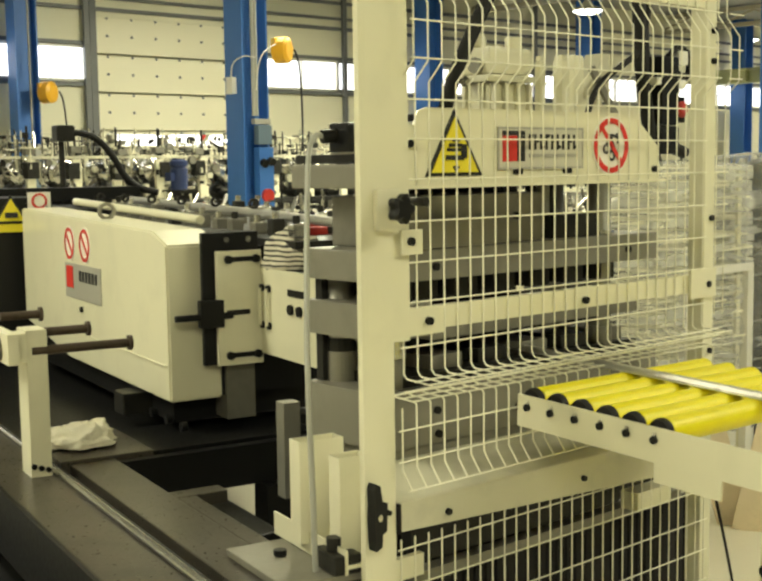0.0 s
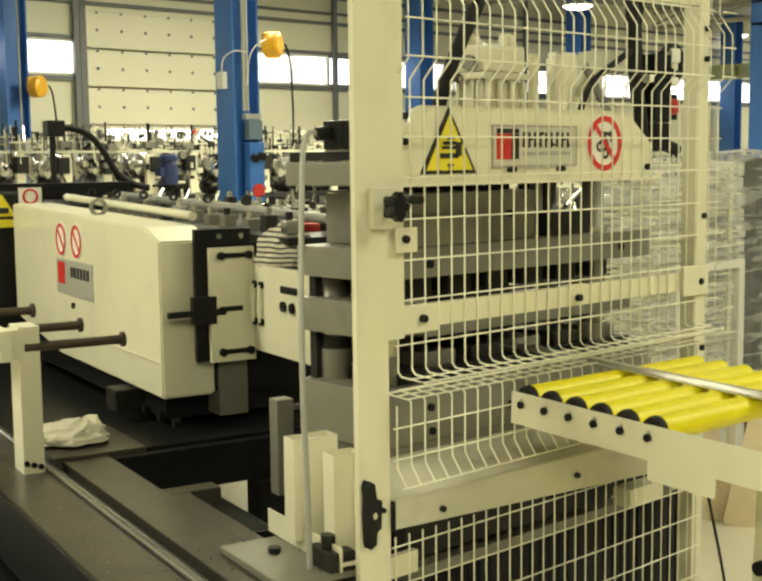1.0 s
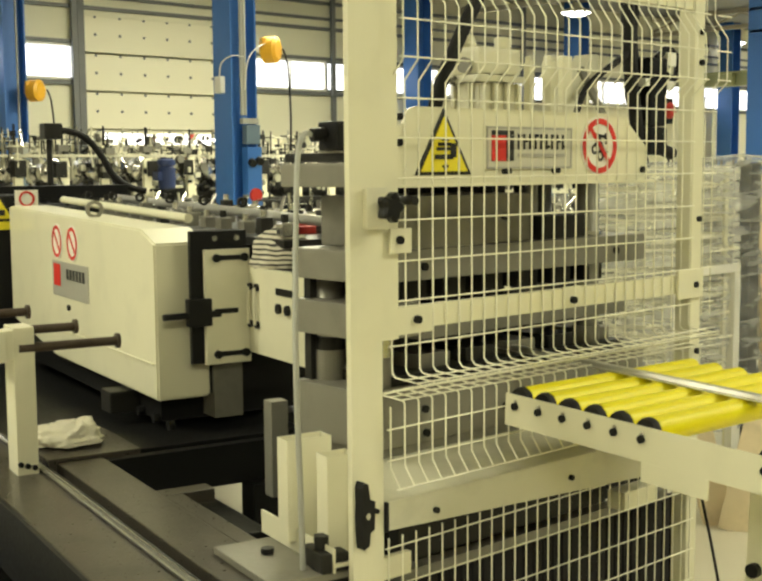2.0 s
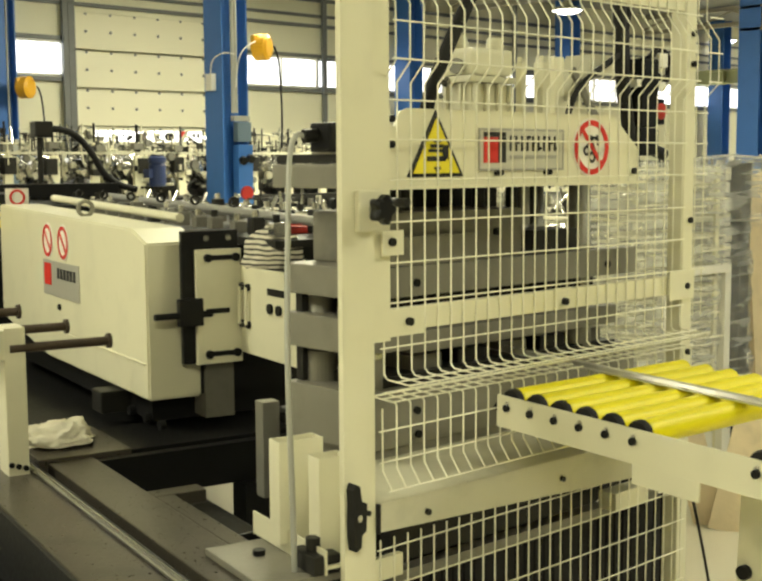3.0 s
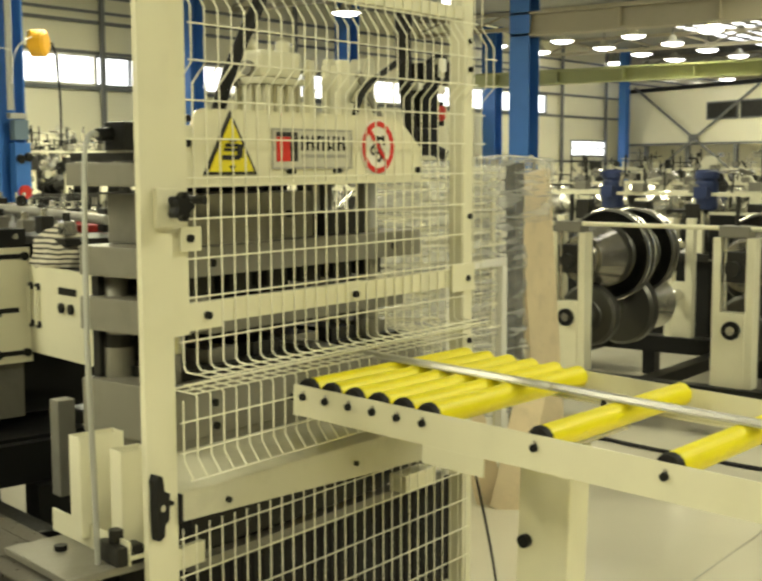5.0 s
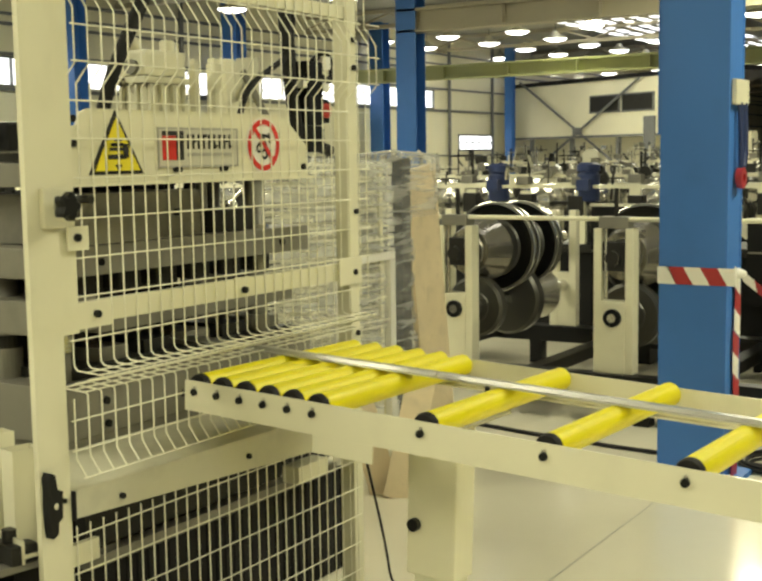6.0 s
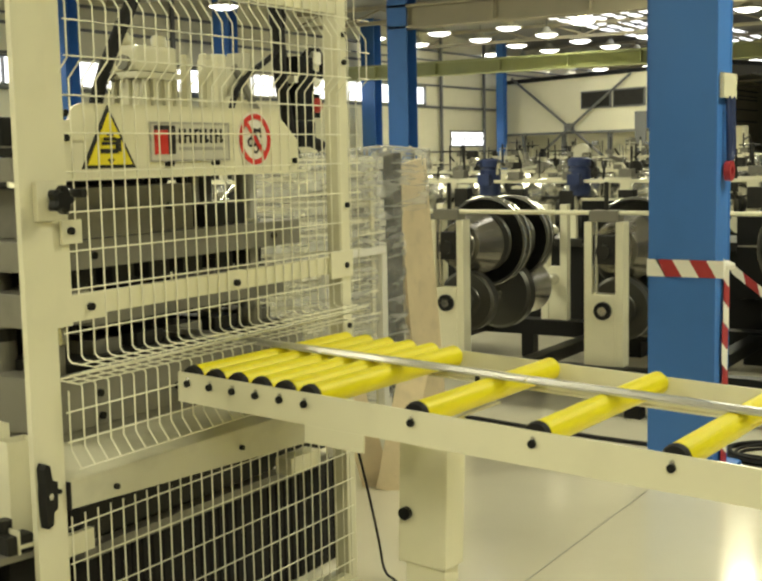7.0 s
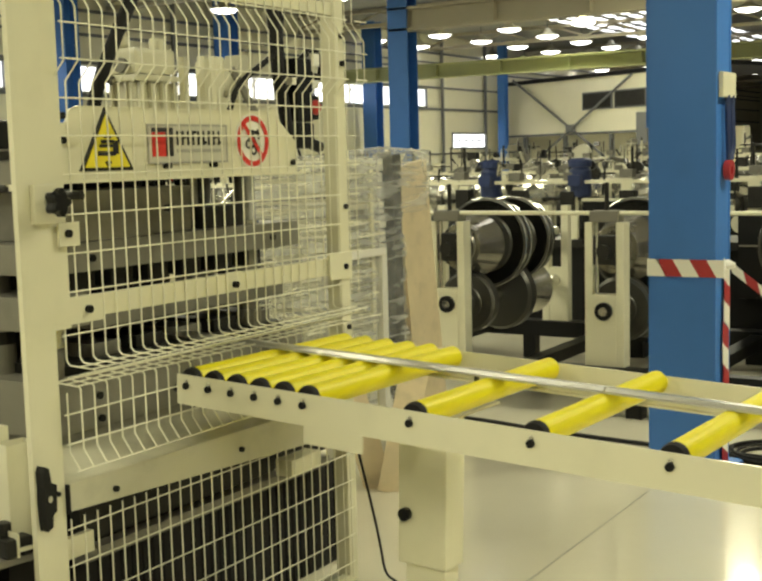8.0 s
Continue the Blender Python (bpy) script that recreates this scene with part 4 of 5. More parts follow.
def machine_bed():
    b = thing("machine_bed", "oily grey steel machine bed with guide rails", "machine bed", FEED)
    part("bed_plate", B(-0.74, -0.535, -1.95, 3.5, BEDZ - 0.06, BEDZ - 0.02, bevel=0.006), BED, b)
    part("bed_side", B(-0.755, -0.742, -1.95, 3.5, 0.30, BEDZ - 0.02), BLACK, b)
    part("side_plate", B(-0.762, -0.756, -0.2, 0.35, 0.33, 0.43), SIGN_GREY, b)
    part("guide_rail", R((-0.525, -1.95, BEDZ - 0.012), (-0.525, 3.5, BEDZ - 0.012), 0.013, 14), BRIGHT, b)
    part("guide_rail_bar", B(-0.512, -0.50, -1.95, 3.5, BEDZ - 0.05, BEDZ - 0.01), DARK, b)
    part("slide_plate", B(-0.47, -0.30, -1.84, -0.16, BEDZ - 0.05, BEDZ, bevel=0.005), BED, b)
    part("slide_plate", B(-0.50, -0.15, -0.205, 0.25, BEDZ - 0.035, BEDZ + 0.012, bevel=0.004), BED, b)
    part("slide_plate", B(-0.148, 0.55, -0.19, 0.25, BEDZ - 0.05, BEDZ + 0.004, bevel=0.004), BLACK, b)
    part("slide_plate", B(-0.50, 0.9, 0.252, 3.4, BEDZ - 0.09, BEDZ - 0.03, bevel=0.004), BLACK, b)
    part("slide_plate", B(-0.298, -0.12, -0.84, -0.76, BEDZ - 0.045, BEDZ - 0.002, bevel=0.004), BED, b)
    part("slide_plate", B(-0.298, -0.235, -1.70, -0.842, BEDZ - 0.045, BEDZ - 0.002, bevel=0.004), BED, b)
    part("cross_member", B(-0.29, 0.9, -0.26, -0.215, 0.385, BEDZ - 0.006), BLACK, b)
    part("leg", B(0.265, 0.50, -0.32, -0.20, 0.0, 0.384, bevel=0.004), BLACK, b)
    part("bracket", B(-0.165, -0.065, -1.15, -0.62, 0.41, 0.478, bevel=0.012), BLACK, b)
    # black sheet added below the cross member, down to the floor
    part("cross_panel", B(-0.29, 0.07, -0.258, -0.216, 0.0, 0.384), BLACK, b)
    part("base_box", B(-1.25, -0.764, -1.95, 3.5, 0.0, 0.27), BLACK, b)
    part("base_frame", B(-0.70, -0.55, -1.9, 3.3, 0.0, 0.12), DARK, b)
    part("upright", B(0.065, 0.128, -0.90, -0.84, BEDZ - 0.05, 0.83, bevel=0.004), PILLAR, b)
    part("foot_plate", B(-0.40, -0.15, -1.85, -1.485, BEDZ + 0.002, BEDZ + 0.022, bevel=0.004), STEEL, b)
    bolt_head(b, -0.30, -1.62, BEDZ + 0.032, 0.018, "z")
    hb = bmesh.new()
    box(hb, -0.26, -0.18, -1.86, -1.74, BEDZ + 0.024, BEDZ + 0.075, bevel=0.008)
    rod(hb, (-0.23, -1.80, BEDZ + 0.07), (-0.23, -1.80, BEDZ + 0.11), 0.02, 12)
    part("clamp", hb, DARK, b)
    return b


machine_bed()


def roller_bracket():
    r = thing("guide_roller_bracket", "cream bracket with three dark cantilever rollers and a dial", "bracket", FEED)
    part("upright", B(-0.62, -0.545, -0.25, -0.12, BEDZ - 0.03, 1.06, bevel=0.004), CREAM, r)
    part("arm_plate", B(-0.66, -0.621, -0.27, -0.19, 0.95, 1.055, bevel=0.004), CREAM, r)
    part("arm_plate", B(-0.70, -0.66, -0.32, 0.30, 0.95, 1.06, bevel=0.004), CREAM, r)
    part("dial", R((-0.702, -0.20, 1.0), (-0.712, -0.20, 1.0), 0.045, 24), PLATE, r, "grey adjusting dial")
    for y, x1, z in ((-0.24, -0.245, 0.985), (-0.02, -0.335, 1.02), (0.22, -0.45, 1.06)):
        s = part("roller", R((-0.60, y, z), (x1, y, z), 0.017, 18), RUST, r)
        part("collar", R((x1, y, z), (x1 + 0.012, y, z), 0.028, 18), RUST, s)
    for k in range(3):
        bolt_head(r, -0.61 + k * 0.025, -0.253, BEDZ + 0.02 - k * 0.008, 0.010)
    return r


roller_bracket()


def rag():
    random.seed(5)
    bm = bmesh.new()
    bmesh.ops.create_icosphere(bm, subdivisions=5, radius=1.0)
    for v in bm.verts:
        d = v.co.normalized()
        n = noise.fractal(d * 1.7, 1.0, 2.0, 3) * 0.22 + abs(noise.noise(d * 4.0)) * 0.16
        v.co = Vector((d.x * 0.135 * (1 + n), d.y * 0.12 * (1 + n), max(0.0, (d.z + 0.15) * 0.065 * (1 + 1.8 * n))))
    t = thing("cleaning_rag", "crumpled off-white cleaning rag on the machine bed", "rag", FEED @ pose(-0.36, 0.03, BEDZ + 0.022))
    part("cloth", bm, CLOTH, t, smooth=True)


rag()


def channel_boxes():
    c = thing("cable_duct", "pair of cream upright sheet-metal ducts on a base tray", "duct", pose(-0.2, 0.3, 0, 0, 0, -11))
    for x0, x1, y0, y1, z1 in ((-0.05, 0.085, -0.09, -0.03, 0.885), (-0.012, 0.075, -0.245, -0.185, 0.868)):
        for wall in ((x0, x1, y0, y0 + 0.004, z1), (x0, x1, y1 - 0.004, y1, z1), (x0, x0 + 0.004, y0 + 0.0042, y1 - 0.0042, z1 - 0.001), (x1 - 0.004, x1, y0 + 0.0042, y1 - 0.0042, z1 - 0.001)):
            part("duct_wall", B(*wall[:4], 0.605, wall[4]), CREAM, c)
    part("tray", B(-0.02, 0.09, -0.30, 0.13, 0.590, 0.60), CREAM, c)
    part("tray_lip", B(-0.026, -0.0205, -0.30, 0.13, 0.575, 0.640), CREAM, c)
    part("leg", B(0.0, 0.15, -0.20, 0.1, 0.0, 0.588), DARK, c)


channel_boxes()


# ---- machines in the hall ----
def roll_pair(parent, x0, z_up, z_lo, big, small):
    """Two sets of turned forming rolls, meshing with each other, on level shafts."""
    up, lo = pose(x0, 0, z_up, 0, 90, 0), pose(x0 + 0.09, 0, z_lo, 0, 90, 0)
    cone = part("roll", lathe([(0.05, -0.035), (0.075, -0.03), (0.08, 0.0), (big * 0.36, 0.0), (big * 0.38, 0.012), (big * 0.48, 0.012), (big * 0.50, 0.03), (big * 0.68, 0.25), (big * 0.68, 0.27), (0.06, 0.29)], up, 44), CONE, parent, "bright turned cone roll")
    part("shaft", R((x0 - 0.12, 0, z_up), (x0 + 1.58, 0, z_up), 0.045, 18), BRIGHT, cone)
    # thin discs in two pairs, each with a bright worn rim
    for h, r in ((0.38, 1.0), (0.48, 0.97), (0.78, 0.98), (0.88, 0.94)):
        rr = big * r
        d = part("roll", lathe([(0.06, h), (rr * 0.62, h), (rr * 0.66, h + 0.012), (rr * 0.93, h + 0.012), (rr * 0.95, h), (rr * 0.99, h + 0.004), (rr * 0.99, h + 0.046), (rr * 0.90, h + 0.055), (0.06, h + 0.055)], up, 52), TURNED, parent)
        part("rim", lathe([(rr * 0.985, h + 0.012), (rr * 1.004, h + 0.016), (rr * 1.004, h + 0.036), (rr * 0.985, h + 0.040)], up, 52), BRIGHT, d)
    part("roll", lathe([(0.06, 1.0), (big * 0.50, 1.01), (big * 0.62, 1.15), (0.06, 1.17)], up, 36), TURNED, parent)
    front = part("roll", lathe([(0.04, -0.03), (0.06, -0.028), (0.065, 0.0), (small * 0.5, 0.0), (small * 0.53, 0.010), (small * 0.9, 0.010), (small, 0.022), (small, 0.085), (small * 0.93, 0.10), (0.06, 0.10)], lo, 48), TURNED, parent)
    part("shaft", R((x0 - 0.12, 0, z_lo), (x0 + 1.58, 0, z_lo), 0.045, 18), BRIGHT, front)
    part("roll", lathe([(0.06, 0.485), (small * 1.12, 0.49), (small * 1.22, 0.51), (small * 1.22, 0.59), (small * 1.1, 0.61), (0.06, 0.61)], lo, 48), TURNED, parent)
    part("roll", lathe([(0.06, 0.78), (small * 0.55, 0.79), (small * 0.95, 1.0), (0.06, 1.02)], lo, 40), BRIGHT, parent)


def roll_stand(m, label, big=0.31, small=0.205):
    s = thing("roll_stand", label, "roll stand", m, group="roll forming stands")
    fr = bmesh.new()
    box(fr, -0.05, 0.05, -0.125, -0.075, 0.30, 1.18, bevel=0.005)
    box(fr, -0.05, 0.05, 0.075, 0.125, 0.30, 1.18, bevel=0.005)
    part("upright", fr, CREAM, s)
    part("lower_plate", B(-0.055, 0.052, -0.0749, 0.0749, 0.30, 0.74, bevel=0.003), CREAM, s)
    part("bearing_ring", R((-0.075, 0, 0.64), (-0.054, 0, 0.64), 0.055, 24), BLACK, s)
    part("bearing_hub", R((-0.082, 0, 0.64), (-0.0755, 0, 0.64), 0.028, 16), BRIGHT, s)
    part("bearing_block", B(-0.045, 0.045, -0.072, 0.072, 0.92, 1.10, bevel=0.008), DARK, s)
    part("bearing_ring", R((-0.07, 0, 1.00), (-0.046, 0, 1.00), 0.045, 20), DARK, s)
    part("top_block", B(-0.06, 0.06, -0.09, 0.09, 1.181, 1.25, bevel=0.006), PLATE, s)
    part("screw", R((0, 0, 1.25), (0, 0, 1.42), 0.014, 10), DARK, s)
    part("tie_rod", R((-0.04, 0.05, 0.75), (-0.04, 0.05, 1.18), 0.012, 8), BRIGHT, s)
    bk = bmesh.new()
    box(bk, 1.70, 1.77, -0.11, -0.05, 0.30, 1.2, bevel=0.005)
    box(bk, 1.70, 1.77, 0.05, 0.11, 0.30, 1.2, bevel=0.005)
    box(bk, 1.705, 1.765, -0.049, 0.049, 0.30, 0.72, bevel=0.005)
    part("upright", bk, CREAM, s)
    roll_pair(s, 0.12, 1.00, 0.62, big, small)
    return s


rs = roll_stand(pose(4.50, 1.28, 0), "cream roll-forming stand with dark turned steel rolls")
for y in (0.20, -0.88, 2.36):
    copy_thing(rs, pose(4.50, y, 0))


def drive_box(x0, x1, y0, y1, z0, z1, label):
    """A dark drive housing of the line with a pale top rail."""
    d = thing("drive_housing", label, "machine housing", pose(x0, y0, 0))
    w, l = x1 - x0, y1 - y0
    part("case", B(0, w, 0, l, z0, z1, bevel=0.01), BLACK, d)
    part("top_rail", B(-0.015, 0.04, 0, l, z1 + 0.001, z1 + 0.022), DIM_WORN_CREAM, d)
    part("seam", B(-0.006, -0.0005, 0.01, l - 0.01, z0 + (z1 - z0) * 0.62, z0 + (z1 - z0) * 0.62 + 0.012), STEEL, d)
    part("plinth", B(0.05, w - 0.05, 0.05, l - 0.05, 0, z0 - 0.001), BLACK, d)
    part("knob", R((-0.03, l - 0.19, z1 - 0.15), (-0.001, l - 0.19, z1 - 0.15), 0.028, 14), BRIGHT, d)


drive_box(6.45, 7.2, -2.2, -0.06, 0.50, 1.12, "black drive housing behind the roll stands")
drive_box(6.42, 6.9, 0.62, 1.14, 0.30, 1.22, "narrow dark drive housing between two roll stands")


def forming_base():
    b = thing("line_frame", "black steel base frame of the roll-forming line", "machine base", pose(4.5, 0, 0))
    part("beam", B(-0.10, 0.0, -2.0, 3.4, 0.20, 0.30), BLACK, b)
    part("beam", B(1.66, 1.80, -2.0, 3.4, 0.18, 0.30), BLACK, b)
    for y in (-1.4, -0.34, 0.74, 1.8):
        part("cross_beam", B(0.0, 1.66, y, y + 0.10, 0.20, 0.28), BLACK, b)
        part("diagonal", B(-0.04, 0.04, -0.25, 0.25, -0.03, 0.03, m=pose(0.3, y + 0.2, 0.12, 25, 0, 50)), STEEL, b)
    for y in (-1.9, 0.0, 1.5, 3.2):
        for x in (-0.05, 1.73):
            part("foot", B(x - 0.05, x + 0.05, y - 0.05, y + 0.05, 0, 0.20), BLACK, b)
    part("tie_rail", R((-0.02, -2.0, 1.235), (-0.02, 3.4, 1.235), 0.014, 10), CREAM, b)


forming_base()


def bevel_motor(m, name="gear_motor"):
    g = thing(name, "dark blue electric gear motor", "motor", m, group="gear motors")
    part("body", lathe([(0.09, 0.0), (0.10, 0.02), (0.10, 0.24), (0.08, 0.27)], Matrix(), 20), BLUE_DARK, g)
    part("fan_cover", lathe([(0.105, 0.272), (0.105, 0.33), (0.07, 0.35)], Matrix(), 20), BLUE_DARK, g)
    part("terminal_box", B(-0.15, -0.095, -0.06, 0.06, 0.1, 0.2), BLUE_DARK, g)
    part("mount", B(-0.06, 0.06, 0.0, 0.34, -0.03, -0.001), DARK, g)
    return g


def forming_line(m, n, label, z=1.0, seed=1, clutter=1.0):
    """A roll-forming line: dark bed, many small stands with rolls, screws, rods and fittings."""
    random.seed(seed)
    f = thing("forming_line", label, "roll forming line", m)
    L = n * 0.55
    part("bed", B(-0.35, 0.35, -0.3, L, 0.0, z - 0.45, bevel=0.01), BLACK, f)
    part("bed_rail", B(-0.42, 0.42, -0.3, L, z - 0.45, z - 0.38, bevel=0.006), DARK, f)
    part("top_rail", B(-0.42, -0.37, -0.3, L, z + 0.13, z + 0.16, bevel=0.004), DIM_WORN_CREAM if clutter > 1.5 else CREAM, f)
    part("top_rail", B(0.37, 0.42, -0.3, L, z + 0.13, z + 0.16, bevel=0.004), DIM_WORN_CREAM if clutter > 1.5 else CREAM, f)
    base = {}
    for k in range(n):
        y = k * 0.55
        for key, bm_f, mt in (("upright", lambda: B(-0.42, -0.37, -0.05, 0.05, z - 0.36, z + 0.12, bevel=0.004), CREAM),
                              ("rear_upright", lambda: B(0.37, 0.42, -0.05, 0.05, z - 0.36, z + 0.12, bevel=0.004), CREAM),
                              ("bearing_block", lambda: B(-0.45, -0.33, -0.07, 0.07, z - 0.1, z + 0.08, bevel=0.01), DARK),
                              ("block", lambda: B(-0.44, -0.34, -0.06, 0.06, z + 0.175, z + 0.25, bevel=0.006), PLATE),
                              ("screw", lambda: R((-0.39, 0, z + 0.25), (-0.39, 0, z + 0.47), 0.013, 8), DARK),
                              ("roll", lambda: lathe([(0.05, -0.25), (0.15, -0.2), (0.15, -0.1), (0.10, -0.08), (0.10, 0.06), (0.16, 0.08), (0.16, 0.18), (0.05, 0.22)], pose(0, 0, z - 0.02, 0, 90, 0), 20), BRIGHT),
                              ("lower_roll", lambda: lathe([(0.05, -0.25), (0.12, -0.2), (0.12, -0.1), (0.14, -0.08), (0.14, 0.06), (0.11, 0.08), (0.11, 0.18), (0.05, 0.22)], pose(0, 0, z - 0.27, 0, 90, 0), 20), TURNED)):
            if key not in base:
                base[key] = part(key, bm_f(), mt, f, m=pose(0, y, 0))
            else:
                again(base[key], pose(0, y + random.uniform(-0.04, 0.04), random.uniform(-0.02, 0.02)), f)
    # small fittings along the top: nuts, levers, hoses, side rolls
    fine = 0.62 if clutter > 1.5 else 1.0
    for mt, cnt in ((BRIGHT, 10), (CREAM, 12), (DARK, 12)):
        bm = bmesh.new()
        for _ in range(int(cnt * clutter * n / 10)):
            x, y, h = random.uniform(-0.45, 0.40), random.uniform(-0.2, L), random.uniform(0.12, 0.42)
            rod(bm, (x, y, z + 0.02), (x + random.uniform(-0.03, 0.03), y + random.uniform(-0.03, 0.03), z + 0.08 + h), random.uniform(0.006, 0.011), 6)
            if random.random() < 0.5:
                rod(bm, (x, y - 0.12, z + h), (x, y + 0.12, z + h), 0.007, 6)
        tagged(part("thin_rod", bm, mt, f), kind="stuff")
    for mt, cnt in ((DARK, 34), (BRIGHT, 26), (DIM_WORN_CREAM, 26), (PLATE, 34), (RED, 1), (BLACK, 12)):
        bm = bmesh.new()
        for _ in range(int(cnt * clutter * n / 10)):
            x, y, zz = random.uniform(-0.5, 0.45), random.uniform(-0.2, L), z + random.uniform(-0.34, 0.40)
            q = random.random()
            if q < 0.4:
                a, bq, c = fine * random.uniform(0.015, 0.05), fine * random.uniform(0.015, 0.06), fine * random.uniform(0.015, 0.06)
                box(bm, x - a, x + a, y - bq, y + bq, zz - c, zz + c, m=None)
            elif q < 0.75:
                d = Vector((random.uniform(-1, 1), random.uniform(-1, 1), random.uniform(-0.2, 1))).normalized() * random.uniform(0.08, 0.22)
                rod(bm, (x, y, zz), Vector((x, y, zz)) + d, random.uniform(0.008, 0.022), 8)
            else:
                rod(bm, (x, y, zz), (x + random.choice((-0.05, 0.05)), y, zz), fine * random.uniform(0.04, 0.09), 16)
        tagged(part("fitting", bm, mt, f), kind="stuff")
    return f


# lines behind the press, running away from the camera and across
forming_line(pose(8.2, -1.5, 0), 16, "dark roll-forming line with cream rails and bright rolls", 1.19, 3, 0.5)
forming_line(pose(11.5, -2.0, 0), 18, "dark roll-forming line with cream rails and bright rolls", 1.22, 4)
forming_line(pose(17.0, -4.0, 0), 20, "far dark roll-forming line with cream rails", 1.35, 5)
forming_line(pose(12.5, 6.6, 0, 0, 0, 90), 12, "roll-forming line of many small bright stands", 0.92, 6, 2.0)
forming_line(pose(13.5, 10.4, 0, 0, 0, 90), 20, "roll-forming line by the hall wall", 1.62, 7, 4.5)
forming_line(pose(6.2, 4.7, 0, 0, 0, 90), 10, "roll-forming line next to the feeder", 0.97, 8, 2.4)
for mx, my, mz in ((7.85, 2.64, 1.22), (7.85, 1.74, 1.22), (5.3, 9.70, 1.40), (11.3, 1.5, 1.39)):
    bevel_motor(pose(mx, my, mz - 0.02))


def black_cabinet():
    c = thing("black_cabinet", "black machine cabinet with a yellow warning sticker behind the feeder", "cabinet", FEED)
    part("case", B(-0.6, 0.20, 2.36, 4.6, 0.56, 1.47, bevel=0.01), BLACK, c)
    part("top_rail", B(-0.6, 0.91, 2.9, 3.08, 1.432, 1.515, bevel=0.006), BLACK, c)
    part("case", B(0.24, 1.3, 2.36, 3.2, 0.0, 1.40, bevel=0.01), BLACK, c)
    part("warning_sticker", prism([(-0.13, 1.33), (0.06, 1.33), (-0.035, 1.49)], 2.352, 2.3555), SIGN_BLACK, c)
    part("sticker_field", prism([(-0.11, 1.342), (0.04, 1.342), (-0.035, 1.468)], 2.347, 2.351), SIGN_YELLOW, c)
    part("sticker_base", B(-0.17, 0.07, 2.3525, 2.355, 1.28, 1.325), SIGN_YELLOW, c)
    part("pictogram", B(-0.07, 0.0, 2.343, 2.346, 1.36, 1.39), SIGN_BLACK, c)
    part("prohibition_sticker", B(0.06, 0.19, 2.352, 2.3555, 1.40, 1.50), SIGN_WHITE, c)
    part("ring", ring(0.125, 2.349, 1.45, 0.032, 0.044), SIGN_RED, c)
    tagged(part("black_hose", pipe([(FEED @ Vector(q)) for q in ((0.46, 3.0, 1.84), (0.56, 3.0, 1.86), (0.68, 3.0, 1.82), (0.78, 3.0, 1.70), (0.84, 3.0, 1.58), (0.93, 2.98, 1.5), (1.05, 2.95, 1.47))], 0.022, 10, smooth=2), RUBBER, None, smooth=True), "thick black hose arching over the line", "hose")
    p = thing("hose_post", "dark post with a clamp that carries the hose", "post", FEED)
    part("post", R((0.46, 3.05, 1.512), (0.46, 3.05, 1.90), 0.018, 10), DARK, p)
    part("clamp", B(0.41, 0.52, 2.96, 3.08, 1.80, 1.90, bevel=0.01), DARK, p)


black_cabinet()


def straightener():
    """Low line of clamps, nuts and bars behind the feed unit."""
    random.seed(21)
    t = thing("strip_straightener", "dark strip straightener with pale bars and many small clamps", "straightener", FEED)
    part("bar", R((0.29, 0.35, 1.40), (0.29, 2.2, 1.445), 0.020, 14), CREAM, t)
    part("bar", R((0.60, -0.3, 1.40), (0.60, 2.2, 1.45), 0.020, 14), GALV, t)
    part("bar", R((0.85, -0.3, 1.38), (0.85, 2.2, 1.42), 0.016, 14), CREAM, t)
    part("frame", B(0.28, 1.2, 0.3, 2.2, 1.305, 1.35), DARK, t)
    part("frame", B(0.42, 1.2, -0.3, 0.3, 1.30, 1.33), DARK, t)
    for k in range(12):
        y = -0.25 + k * 0.2
        for x in (0.46, 0.72, 1.0):
            h = random.uniform(0.03, 0.09)
            yy = y + random.uniform(-0.05, 0.05)
            part("clamp", B(x - 0.025, x + 0.03, yy - 0.03, yy + 0.03, 1.34, 1.36 + h, bevel=0.008), random.choice((DARK, PLATE, BRIGHT)), t)
            part("nut", R((x, yy, 1.36 + h), (x, yy, 1.39 + h), 0.016, 8), random.choice((BRIGHT, DARK)), t)
        if k % 2:
            part("ring_bolt", ring(0.36, y, 1.475, 0.012, 0.022, dy=0.012), DARK, t)
            part("lever", R((0.72, y, 1.40), (0.80, y + 0.10, 1.48), 0.009, 8), BRIGHT, t)
    for k in range(2):
        part("red_block", B(0.66 + k * 0.10, 0.75 + k * 0.10, 0.12, 0.18, 1.331, 1.395, bevel=0.008), RED, t)
        part("red_block", B(0.66 + k * 0.10, 0.75 + k * 0.10, 0.05, 0.115, 1.331, 1.365, bevel=0.008), RED, t)


straightener()


